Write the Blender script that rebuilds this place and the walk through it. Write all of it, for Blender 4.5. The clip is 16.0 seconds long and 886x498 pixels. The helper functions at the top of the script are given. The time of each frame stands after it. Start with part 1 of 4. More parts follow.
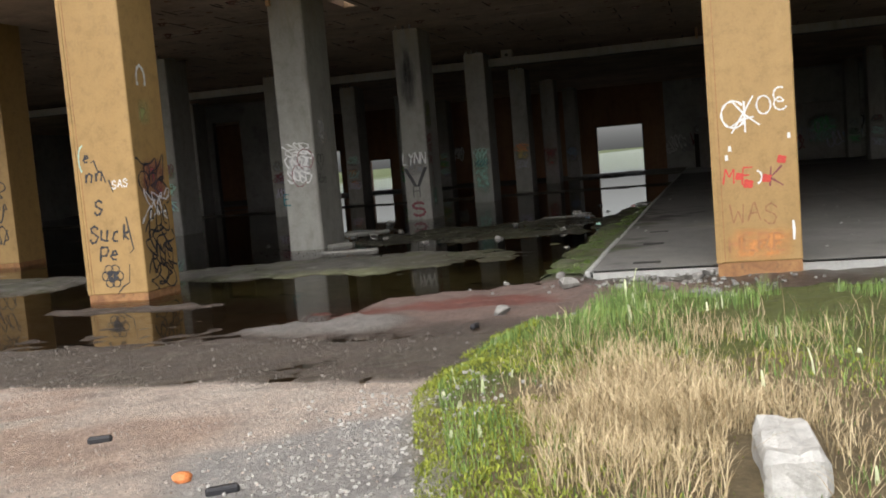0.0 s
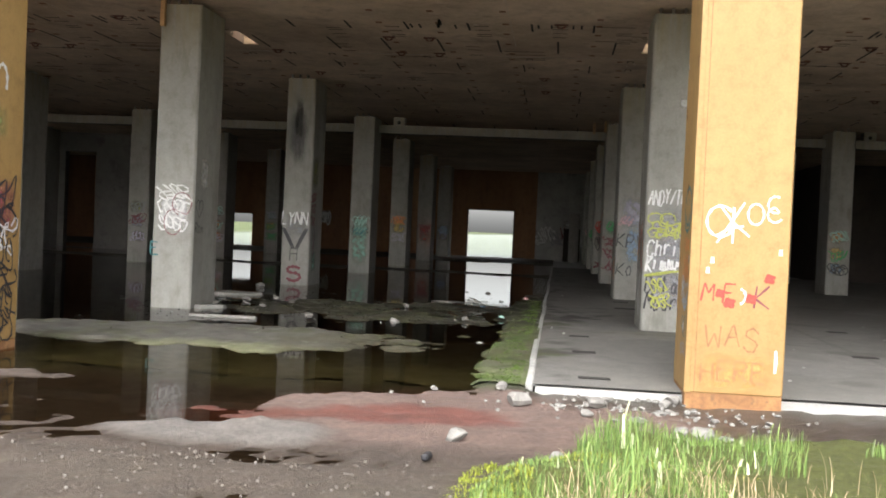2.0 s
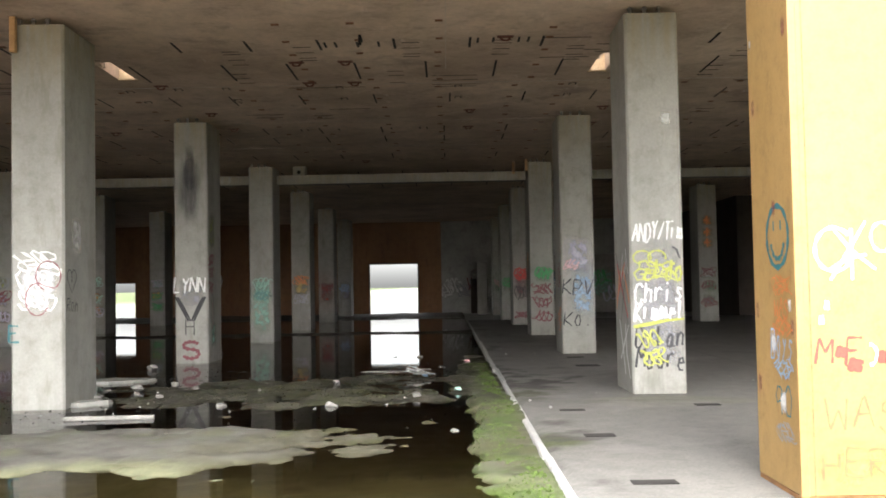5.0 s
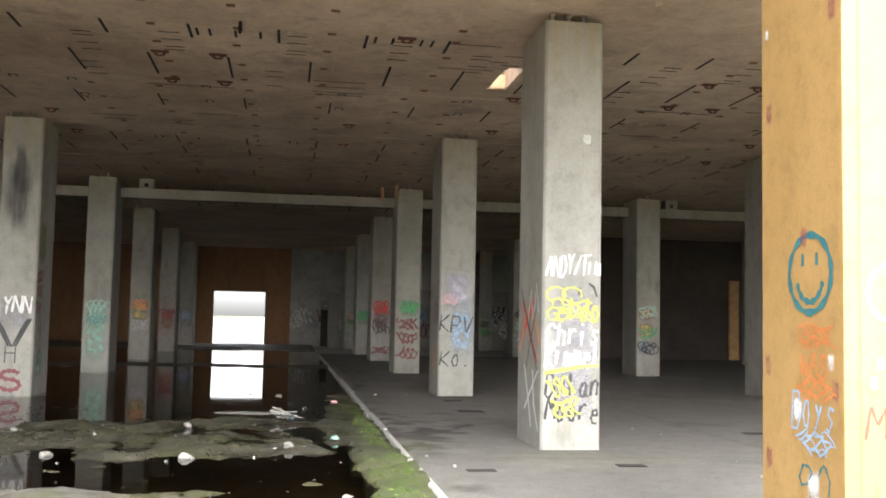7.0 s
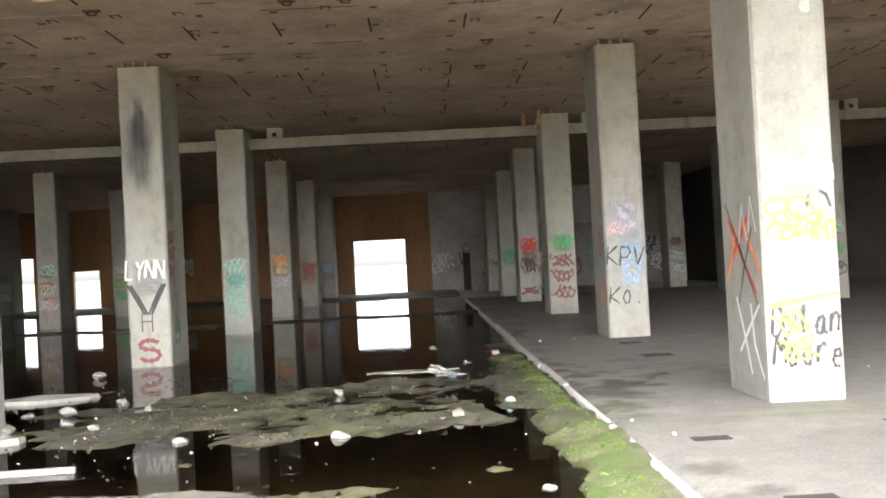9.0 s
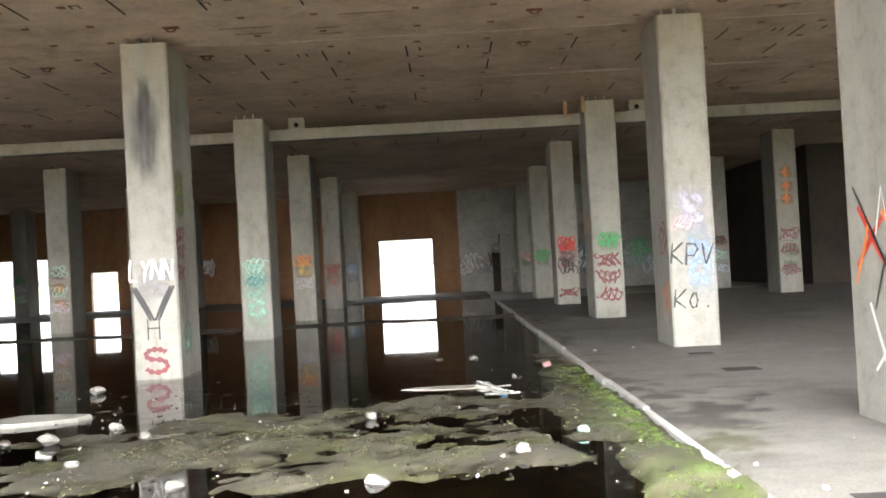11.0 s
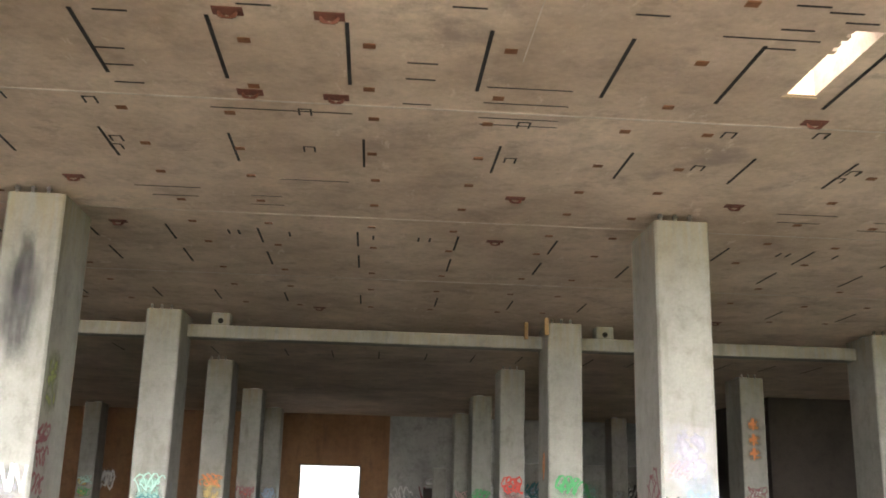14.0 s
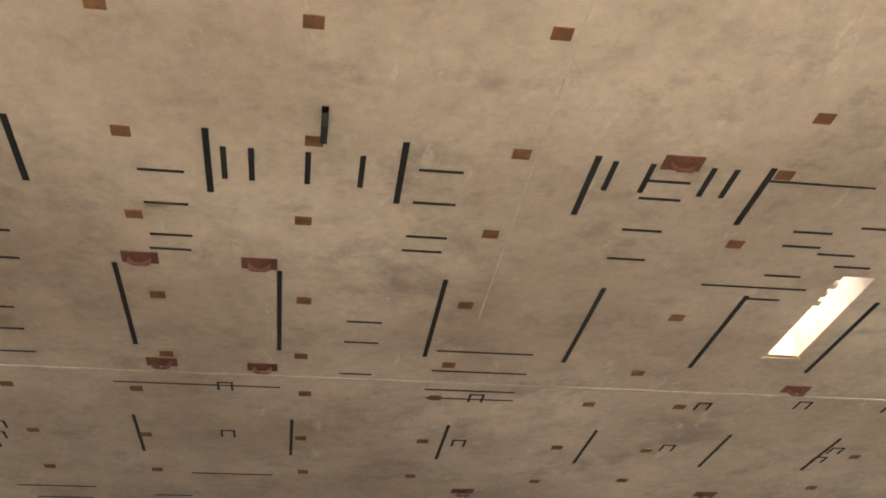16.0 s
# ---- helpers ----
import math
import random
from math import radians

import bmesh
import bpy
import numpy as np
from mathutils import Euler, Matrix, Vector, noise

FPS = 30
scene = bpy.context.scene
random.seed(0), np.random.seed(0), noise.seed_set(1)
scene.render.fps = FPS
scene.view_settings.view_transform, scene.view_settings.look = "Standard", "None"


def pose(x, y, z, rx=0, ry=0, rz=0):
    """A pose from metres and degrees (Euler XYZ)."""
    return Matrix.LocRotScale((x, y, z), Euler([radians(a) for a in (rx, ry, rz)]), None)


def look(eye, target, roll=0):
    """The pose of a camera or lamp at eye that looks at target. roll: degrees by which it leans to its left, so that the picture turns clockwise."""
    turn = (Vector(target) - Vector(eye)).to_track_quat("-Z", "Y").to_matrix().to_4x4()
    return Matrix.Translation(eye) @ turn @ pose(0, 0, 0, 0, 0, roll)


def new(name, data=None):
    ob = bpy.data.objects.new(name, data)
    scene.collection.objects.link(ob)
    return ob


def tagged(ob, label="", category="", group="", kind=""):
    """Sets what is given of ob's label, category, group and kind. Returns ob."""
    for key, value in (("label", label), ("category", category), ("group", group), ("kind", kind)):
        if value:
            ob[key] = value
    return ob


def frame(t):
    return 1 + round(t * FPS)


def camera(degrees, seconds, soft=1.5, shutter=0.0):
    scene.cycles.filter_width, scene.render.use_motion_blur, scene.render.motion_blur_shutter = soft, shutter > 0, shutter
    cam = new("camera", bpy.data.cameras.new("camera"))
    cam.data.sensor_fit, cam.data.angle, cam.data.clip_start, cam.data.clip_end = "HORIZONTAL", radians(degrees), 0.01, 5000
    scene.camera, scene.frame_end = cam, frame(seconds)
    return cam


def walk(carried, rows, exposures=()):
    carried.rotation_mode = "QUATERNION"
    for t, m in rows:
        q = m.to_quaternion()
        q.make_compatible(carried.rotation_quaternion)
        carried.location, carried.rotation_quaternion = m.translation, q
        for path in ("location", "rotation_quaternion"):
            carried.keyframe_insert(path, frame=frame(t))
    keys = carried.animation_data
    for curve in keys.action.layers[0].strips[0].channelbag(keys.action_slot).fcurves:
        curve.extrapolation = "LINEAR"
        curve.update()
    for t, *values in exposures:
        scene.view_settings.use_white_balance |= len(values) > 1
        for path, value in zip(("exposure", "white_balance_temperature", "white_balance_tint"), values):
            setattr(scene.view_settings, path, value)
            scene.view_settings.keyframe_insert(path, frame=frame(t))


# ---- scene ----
cam = camera(48.5, 16.0, soft=1.8)
PATH = [
    (0, (-0.49, -11.651, 1.508), (-1.028, -9.732, 1.335), -4.8),
    (0.5, (-0.879, -11.211, 1.544), (-1.203, -9.239, 1.469), -2.5),
    (1, (-1.223, -10.819, 1.525), (-1.408, -8.828, 1.497), 0.4),
    (1.5, (-1.493, -10.242, 1.561), (-1.805, -8.269, 1.466), 1.6),
    (2, (-1.795, -9.801, 1.57), (-2.027, -7.815, 1.532), 2.6),
    (2.5, (-2.024, -9.277, 1.559), (-2.231, -7.288, 1.623), -0.1),
    (3, (-2.307, -8.856, 1.555), (-2.501, -6.867, 1.635), 3.4),
    (3.2, (-2.388, -8.653, 1.575), (-2.556, -6.66, 1.611), 1.9),
    (5.3, (-2.954, -6.448, 1.575), (-2.958, -4.451, 1.673), -1.0),
    (5.5, (-3.003, -6.271, 1.551), (-2.993, -4.275, 1.673), -0.8),
    (6, (-3.182, -5.822, 1.567), (-2.937, -3.84, 1.679), 1.4),
    (6.5, (-3.308, -5.397, 1.544), (-3.024, -3.42, 1.655), -2.6),
    (7, (-3.425, -4.819, 1.585), (-3.114, -2.849, 1.729), 1.2),
    (7.5, (-3.451, -4.399, 1.527), (-3.099, -2.445, 1.767), -1.2),
    (7.7, (-3.379, -4.183, 1.492), (-3.095, -2.22, 1.746), -2.4),
    (8, (-3.457, -3.761, 1.518), (-3.303, -1.773, 1.668), -5.6),
    (8.5, (-3.49, -3.161, 1.566), (-3.458, -1.164, 1.676), -2.7),
    (8.7, (-3.53, -2.939, 1.57), (-3.492, -0.94, 1.609), -2.9),
    (10.8, (-3.903, -0.863, 1.56), (-3.883, 1.137, 1.565), -3.9),
    (11, (-3.866, -0.649, 1.555), (-3.873, 1.351, 1.586), -3.1),
    (11.5, (-3.933, -0.161, 1.553), (-3.904, 1.837, 1.635), -2.2),
    (12, (-3.918, 0.34, 1.571), (-3.913, 2.338, 1.651), -4.3),
    (12.5, (-3.941, 0.848, 1.567), (-3.964, 2.846, 1.655), -4.4),
    (13, (-4.051, 1.338, 1.591), (-3.832, 3.323, 1.709), -2.3),
    (13.5, (-3.953, 1.872, 1.618), (-3.837, 3.84, 1.955), -1.6),
    (14, (-4.033, 2.307, 1.616), (-3.906, 4.242, 2.105), 1.5),
    (14.5, (-4.085, 2.657, 1.657), (-3.93, 4.525, 2.353), -2.5),
    (15, (-4.08, 3.029, 1.713), (-3.9, 4.797, 2.631), -2.8),
    (15.5, (-4.144, 3.319, 1.712), (-3.944, 5.017, 2.75), -1.8),
    (16, (-4.15, 3.611, 1.706), (-3.89, 5.279, 2.779), -1.5),
]
walk(cam, [(t, look(eye, target, roll)) for t, eye, target, roll in PATH],
     exposures=[(0, 0.7), (1.5, 1.45), (3, 2.3), (5.5, 2.7), (8.5, 3.6), (12, 4.3), (14, 4.4), (16, 4.35)])

# ---- world and light ----
world = bpy.data.worlds.new("overcast")
scene.world = world
world.use_nodes = True
wn = world.node_tree.nodes
wl = world.node_tree.links
sky = wn.new("ShaderNodeTexSky")
sky.sky_type = 'NISHITA'
sky.sun_disc = False
sky.sun_elevation = radians(38)
sky.sun_rotation = radians(180)
sky.air_density, sky.dust_density = 1.0, 4.0
soft = wn.new("ShaderNodeHueSaturation")
soft.inputs["Saturation"].default_value = 0.22
wl.new(sky.outputs[0], soft.inputs["Color"])
wl.new(soft.outputs[0], wn["Background"].inputs[0])
wn["Background"].inputs[1].default_value = 0.15
sun = new("sun", bpy.data.lights.new("sun", 'SUN'))
sun.data.energy, sun.data.angle, sun.data.color = 0.9, radians(30), (1.0, 0.97, 0.93)
sun.matrix_world = look((-5, -13, 45), (0, 0, 0))


# ---- materials ----
def mat(name, rough=0.85, metal=0.0):
    m = bpy.data.materials.new(name)
    m.use_nodes = True
    b = m.node_tree.nodes["Principled BSDF"]
    b.inputs["Roughness"].default_value, b.inputs["Metallic"].default_value = rough, metal
    return m, m.node_tree.nodes, m.node_tree.links, b


def noise_node(n, l, scale, detail=6.0, rough=0.6, stretch=None, seed_random=False):
    geo = n.new("ShaderNodeNewGeometry")
    src = geo.outputs["Position"]
    if stretch:
        mp = n.new("ShaderNodeMapping")
        mp.inputs["Scale"].default_value = stretch
        l.new(src, mp.inputs["Vector"])
        src = mp.outputs[0]
    t = n.new("ShaderNodeTexNoise")
    t.inputs["Scale"].default_value, t.inputs["Detail"].default_value, t.inputs["Roughness"].default_value = scale, detail, rough
    l.new(src, t.inputs["Vector"])
    return t.outputs["Fac"]


def ramp(n, l, fac, stops):
    r = n.new("ShaderNodeValToRGB")
    e = r.color_ramp.elements
    while len(e) < len(stops):
        e.new(0.5)
    for i, (p, c) in enumerate(stops):
        e[i].position, e[i].color = p, (*c, 1)
    l.new(fac, r.inputs[0])
    return r.outputs[0]


def mix(n, l, fac, a, b, mode='MIX'):
    x = n.new("ShaderNodeMix")
    x.data_type, x.blend_type = 'RGBA', mode
    for k, v in ((0, fac), (6, a), (7, b)):
        if hasattr(v, "is_linked"):
            l.new(v, x.inputs[k])
        else:
            x.inputs[k].default_value = v if k == 0 else (*v, 1)
    return x.outputs[2]


def bump(n, l, b, height, strength, dist=0.02):
    k = n.new("ShaderNodeBump")
    k.inputs["Strength"].default_value, k.inputs["Distance"].default_value = strength, dist
    l.new(height, k.inputs["Height"])
    l.new(k.outputs[0], b.inputs["Normal"])


def surface(name, dark, light, stain=None, scale=1.2, grain=25.0, rough=0.85, strength=0.35, metal=0.0, stretch=None, stain_at=(0.56, 0.7)):
    """Two scales of variation, an optional stain, and a fine relief."""
    m, n, l, b = mat(name, rough, metal)
    big = noise_node(n, l, scale, 5, 0.6, stretch)
    fine = noise_node(n, l, grain, 5, 0.7)
    c = ramp(n, l, big, [(0.3, dark), (0.7, light)])
    mid = noise_node(n, l, scale * 5.5, 9, 0.75)
    c = mix(n, l, 0.8, c, ramp(n, l, mid, [(0.28, (0.66, 0.65, 0.63)), (0.5, (1.0, 1.0, 1.0)), (0.74, (1.16, 1.15, 1.12))]), 'MULTIPLY')
    c = mix(n, l, 0.5, c, ramp(n, l, fine, [(0.25, (0.62, 0.62, 0.62)), (0.75, (1.0, 1.0, 1.0))]), 'MULTIPLY')
    if stain:
        s = noise_node(n, l, scale * 2.3, 8, 0.7, stretch)
        c = mix(n, l, ramp(n, l, s, [(stain_at[0], (0, 0, 0)), (stain_at[1], (1, 1, 1))]), c, stain)
    l.new(c, b.inputs["Base Color"])
    bump(n, l, b, fine, strength, 0.01)
    return m


def streaked(m, colour, z0, z1, most):
    """Run-down stains from z0 to z1 in ragged vertical tongues over the base colour."""
    n, l, b = m.node_tree.nodes, m.node_tree.links, m.node_tree.nodes["Principled BSDF"]
    base = b.inputs["Base Color"].links[0].from_socket
    geo, sep, rng_, mul = n.new("ShaderNodeNewGeometry"), n.new("ShaderNodeSeparateXYZ"), n.new("ShaderNodeMapRange"), n.new("ShaderNodeMath")
    l.new(geo.outputs["Position"], sep.inputs[0])
    l.new(sep.outputs[2], rng_.inputs["Value"])
    rng_.inputs["From Min"].default_value, rng_.inputs["From Max"].default_value, rng_.inputs["To Max"].default_value = z0, z1, most
    mul.operation = 'MULTIPLY'
    l.new(rng_.outputs[0], mul.inputs[0])
    l.new(ramp(n, l, noise_node(n, l, 4.0, 5, 0.6, (3.0, 3.0, 0.25)), [(0.35, (0, 0, 0)), (0.62, (1, 1, 1))]), mul.inputs[1])
    l.new(mix(n, l, mul.outputs[0], base, colour), b.inputs["Base Color"])


def scraped(m, colour, stretch, seed_scale, amount):
    """Thin pale scrapes and patches of laitance."""
    n, l, b = m.node_tree.nodes, m.node_tree.links, m.node_tree.nodes["Principled BSDF"]
    base = b.inputs["Base Color"].links[0].from_socket
    f = ramp(n, l, noise_node(n, l, seed_scale, 10, 0.72, stretch), [(0.60, (0, 0, 0)), (0.68, (amount, amount, amount))])
    l.new(mix(n, l, f, base, colour), b.inputs["Base Color"])


COLUMN = surface("column_concrete", (0.25, 0.246, 0.228), (0.35, 0.345, 0.32), (0.19, 0.184, 0.16), 0.8, 30, 0.9, 0.3, stretch=(1.3, 1.3, 0.35))
streaked(COLUMN, (0.27, 0.215, 0.125), 4.3, 5.4, 0.75)
streaked(COLUMN, (0.17, 0.165, 0.15), 0.45, -0.1, 0.6)
CEIL = surface("ceiling_concrete", (0.47, 0.355, 0.26), (0.79, 0.63, 0.485), (0.37, 0.285, 0.225), 0.45, 14, 0.95, 0.5)
scraped(CEIL, (0.8, 0.68, 0.55), (2.2, 0.7, 1.0), 2.3, 0.55)
scraped(CEIL, (0.3, 0.235, 0.18), (1.0, 1.3, 1.0), 1.6, 0.5)
WALL = surface("wall_concrete", (0.34, 0.34, 0.33), (0.5, 0.5, 0.48), (0.24, 0.24, 0.23), 0.5, 18, 0.9, 0.4)
YELLOW = surface("yellow_paint", (0.31, 0.19, 0.066), (0.37, 0.235, 0.09), (0.27, 0.17, 0.07), 1.1, 40, 0.6, 0.12, stretch=(1, 1, 0.4), stain_at=(0.62, 0.78))
RUSTY = surface("rusty_band", (0.2, 0.09, 0.04), (0.38, 0.2, 0.08), (0.12, 0.07, 0.04), 5, 40, 0.8, 0.3)
BROWN = surface("brown_panel", (0.23, 0.115, 0.055), (0.32, 0.17, 0.085), (0.17, 0.09, 0.05), 0.6, 12, 0.7, 0.2, stretch=(2, 2, 0.3))
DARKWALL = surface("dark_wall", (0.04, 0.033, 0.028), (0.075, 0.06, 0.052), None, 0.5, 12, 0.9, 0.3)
# Wall concrete again, with the deep shade round wall_inner put into its colour.
DIMWALL = surface("shaded_wall", (0.12, 0.118, 0.112), (0.2, 0.196, 0.187), (0.08, 0.078, 0.074), 0.5, 18, 0.9, 0.4)
SLOT = surface("slot_black", (0.012, 0.011, 0.01), (0.025, 0.022, 0.02), None, 3, 30, 0.9, 0.1)
RUST = surface("rust_plate", (0.16, 0.065, 0.025), (0.30, 0.13, 0.05), (0.10, 0.045, 0.02), 6, 60, 0.85, 0.3)
REDRUST = surface("red_oxide_plate", (0.13, 0.045, 0.03), (0.22, 0.08, 0.05), None, 6, 60, 0.8, 0.3)
STEEL = surface("weathered_steel", (0.10, 0.09, 0.08), (0.22, 0.2, 0.18), (0.16, 0.08, 0.04), 8, 60, 0.6, 0.2, 0.5)
RUBBLE = surface("rubble_concrete", (0.17, 0.163, 0.152), (0.31, 0.3, 0.28), (0.11, 0.105, 0.095), 5, 45, 0.95, 0.7)
TIMBER = surface("raw_timber", (0.35, 0.20, 0.09), (0.52, 0.32, 0.16), None, 4, 40, 0.8, 0.3)
LIPWOOD = surface("formwork_lip", (0.5, 0.36, 0.22), (0.62, 0.47, 0.3), None, 4, 40, 0.8, 0.3)
LIME = surface("lime_seam", (0.5, 0.42, 0.33), (0.78, 0.7, 0.6), (0.5, 0.39, 0.29), 3, 30, 0.9, 0.3)
WHITE = surface("white_litter", (0.22, 0.22, 0.205), (0.42, 0.42, 0.4), None, 8, 60, 0.7, 0.2)


def paint(name, c, rough=0.6):
    return surface(name, tuple(v * 0.75 for v in c), c, None, 6, 50, rough, 0.05)


INK = {k: paint("spray_" + k, c) for k, c in dict(
    white=(0.8, 0.8, 0.8), black=(0.03, 0.03, 0.035), red=(0.6, 0.06, 0.04), maroon=(0.2, 0.045, 0.06), orange=(0.75, 0.25, 0.08), green=(0.08, 0.38, 0.14),
    teal=(0.03, 0.15, 0.17), mint=(0.38, 0.62, 0.54), yellow=(0.45, 0.48, 0.09), lilac=(0.5, 0.48, 0.62), blue=(0.28, 0.42, 0.6), pink=(0.6, 0.35, 0.36),
    ochre=(0.65, 0.42, 0.12), brown=(0.3, 0.14, 0.06), grey=(0.3, 0.31, 0.33), peach=(0.6, 0.2, 0.06)).items()}


def haze(name, c, cover=0.6, scale=7.0, top=0.75, stretch=None):
    """A thin overspray: patchy paint through which the wall shows."""
    m, n, l, b = mat(name, 0.7)
    b.inputs["Base Color"].default_value = (*c, 1)
    f = noise_node(n, l, scale, 6, 0.7, stretch)
    rim = n.new("ShaderNodeAttribute")
    rim.attribute_name = "cover"
    e = mix(n, l, 1.0, ramp(n, l, f, [(0.5 - cover * 0.4, (0, 0, 0)), (0.8 - cover * 0.25, (1.0, 1.0, 1.0))]), ramp(n, l, rim.outputs["Fac"], [(0.0, (0, 0, 0)), (0.8, (top, top, top))]), 'MULTIPLY')
    l.new(e, b.inputs["Alpha"])
    return m


HAZE = {k: haze("overspray_" + k, INK_C) for k, INK_C in dict(
    white=(0.75, 0.75, 0.75), mint=(0.36, 0.6, 0.5), lilac=(0.5, 0.49, 0.6), ochre=(0.66, 0.5, 0.2), maroon=(0.3, 0.08, 0.1),
    green=(0.1, 0.4, 0.17), red=(0.55, 0.1, 0.07), lime=(0.33, 0.36, 0.14), blue=(0.35, 0.47, 0.62), grey=(0.3, 0.3, 0.32), orange=(0.7, 0.3, 0.1)).items()}

HAZE["soot"] = haze("soot", (0.06, 0.06, 0.065), 0.9, 3.0, 0.62, (2.5, 2.5, 0.5))


def grounded(name, grain=30.0, strength=0.5, deep=0.02):
    """Floor whose colour and dampness lie on the mesh as attributes of its surface kinds."""
    m, n, l, b = mat(name, 0.9)
    col = n.new("ShaderNodeAttribute")
    col.attribute_name = "kind_colour"
    damp = n.new("ShaderNodeAttribute")
    damp.attribute_name = "damp"
    fine = noise_node(n, l, grain, 8, 0.75)
    mid = noise_node(n, l, 4.0, 8, 0.7)
    c = mix(n, l, 0.75, col.outputs["Color"], ramp(n, l, fine, [(0.3, (0.45, 0.45, 0.45)), (0.7, (1.2, 1.2, 1.2))]), 'MULTIPLY')
    c = mix(n, l, 0.6, c, ramp(n, l, mid, [(0.3, (0.6, 0.6, 0.6)), (0.7, (1.15, 1.13, 1.1))]), 'MULTIPLY')
    l.new(c, b.inputs["Base Color"])
    r = n.new("ShaderNodeMapRange")
    r.inputs["To Min"].default_value, r.inputs["To Max"].default_value = 0.92, 0.3
    l.new(damp.outputs["Fac"], r.inputs["Value"])
    l.new(r.outputs[0], b.inputs["Roughness"])
    bump(n, l, b, fine, strength, deep)
    return m


FLOOR = grounded("wet_dirty_floor")
SLAB = grounded("slab_concrete", 40.0, 0.2)
GROUND = grounded("gravel_ground", 28.0, 1.0, 0.06)

WATER, n, l, b = mat("standing_water", 0.02)
n.remove(b)
tr, gl, mx, fr = n.new("ShaderNodeBsdfTransparent"), n.new("ShaderNodeBsdfGlossy"), n.new("ShaderNodeMixShader"), n.new("ShaderNodeFresnel")
tr.inputs[0].default_value = (0.6, 0.53, 0.42, 1)
gl.inputs["Roughness"].default_value = 0.03
fr.inputs[0].default_value = 1.33
rip = n.new("ShaderNodeBump")
rip.inputs["Strength"].default_value, rip.inputs["Distance"].default_value = 0.04, 0.01
l.new(noise_node(n, l, 2.5, 2, 0.5), rip.inputs["Height"])
l.new(rip.outputs[0], gl.inputs["Normal"])
l.new(fr.outputs[0], mx.inputs[0])
l.new(tr.outputs[0], mx.inputs[1])
l.new(gl.outputs[0], mx.inputs[2])
l.new(mx.outputs[0], n["Material Output"].inputs[0])


def leafy(name, a, c):
    m, n, l, b = mat(name, 0.7)
    g = n.new("ShaderNodeNewGeometry")
    l.new(ramp(n, l, g.outputs["Random Per Island"], [(0.0, a), (1.0, c)]), b.inputs["Base Color"])
    return m


GREEN = leafy("green_grass", (0.07, 0.14, 0.03), (0.24, 0.34, 0.09))
STRAW = leafy("dry_grass", (0.34, 0.25, 0.13), (0.66, 0.54, 0.34))
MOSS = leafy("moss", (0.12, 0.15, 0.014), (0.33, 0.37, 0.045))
# Moss for the kerb, its greens darkened for the shade under the roof.
SHADEMOSS = leafy("shaded_moss", (0.035, 0.06, 0.008), (0.12, 0.19, 0.03))


# ---- mesh helpers ----
def mesh_of(name, bm, *mats):
    me = bpy.data.meshes.new(name)
    bm.to_mesh(me)
    bm.free()
    for m in mats:
        me.materials.append(m)
    return me


def thing(name, bm, material, label="", category="", group="", kind=""):
    return tagged(new(name, mesh_of(name, bm, material)), label, category, group, kind)


def part(name, bm, material, parent, label=""):
    ob = new(name, mesh_of(name, bm, material))
    ob.parent = parent
    return tagged(ob, label)


def box(bm, x0, x1, y0, y1, z0, z1, index=0, bevel=0.0):
    r = bmesh.ops.create_cube(bm, size=1, matrix=Matrix.Translation(((x0 + x1) / 2, (y0 + y1) / 2, (z0 + z1) / 2)) @ Matrix.Diagonal((x1 - x0, y1 - y0, z1 - z0, 1)))
    if bevel:
        es = list({e for v in r["verts"] for e in v.link_edges})
        bmesh.ops.bevel(bm, geom=es, offset=bevel, segments=1, affect='EDGES')
    for f in {f for v in r["verts"] if v.is_valid for f in v.link_faces}:
        f.material_index = index
    return bm


def boxed(*a, bevel=0.0):
    return box(bmesh.new(), *a, bevel=bevel)


def quads(boxes, name, mats, label="", category="", kind="structure"):
    """Many plain boxes (x0 x1 y0 y1 z0 z1 material) in one light mesh."""
    vs, fs, ix = [], [], []
    for x0, x1, y0, y1, z0, z1, k in boxes:
        o = len(vs)
        vs += [(x, y, z) for z in (z0, z1) for y in (y0, y1) for x in (x0, x1)]
        fs += [tuple(o + i for i in q) for q in ((0, 2, 3, 1), (4, 5, 7, 6), (0, 1, 5, 4), (1, 3, 7, 5), (3, 2, 6, 7), (2, 0, 4, 6))]
        ix += [k] * 6
    me = bpy.data.meshes.new(name)
    me.from_pydata(vs, [], fs)
    for m in mats:
        me.materials.append(m)
    me.polygons.foreach_set("material_index", ix)
    return tagged(new(name, me), label, category, "", kind)


def fnoise(x, y, s=1.0, seed=0.0):
    """Smooth value noise over arrays, about -1 to 1."""
    out, amp = 0, 1.0
    for k in range(4):
        f = s * 2 ** k
        X, Y = x * f + 17.3 * k + seed, y * f - 9.1 * k + seed * 1.7
        i, j = np.floor(X), np.floor(Y)
        u, v = X - i, Y - j
        u, v = u * u * (3 - 2 * u), v * v * (3 - 2 * v)

        def r(a, c):
            h = np.sin(a * 127.1 + c * 311.7) * 43758.5453
            return (h - np.floor(h)) * 2 - 1
        out = out + amp * ((r(i, j) * (1 - u) + r(i + 1, j) * u) * (1 - v) + (r(i, j + 1) * (1 - u) + r(i + 1, j + 1) * u) * v)
        amp *= 0.5
    return out / 1.5


def step(e0, e1, v):
    t = np.clip((v - e0) / (e1 - e0), 0, 1)
    return t * t * (3 - 2 * t)


def blob(x, y, cx, cy, rx, ry, n=0.0, s=0.8):
    """1 inside an uneven oval, 0 outside."""
    d = np.sqrt(((x - cx) / rx) ** 2 + ((y - cy) / ry) ** 2) + n * fnoise(x, y, s, cx)
    return 1 - step(0.8, 1.15, d)


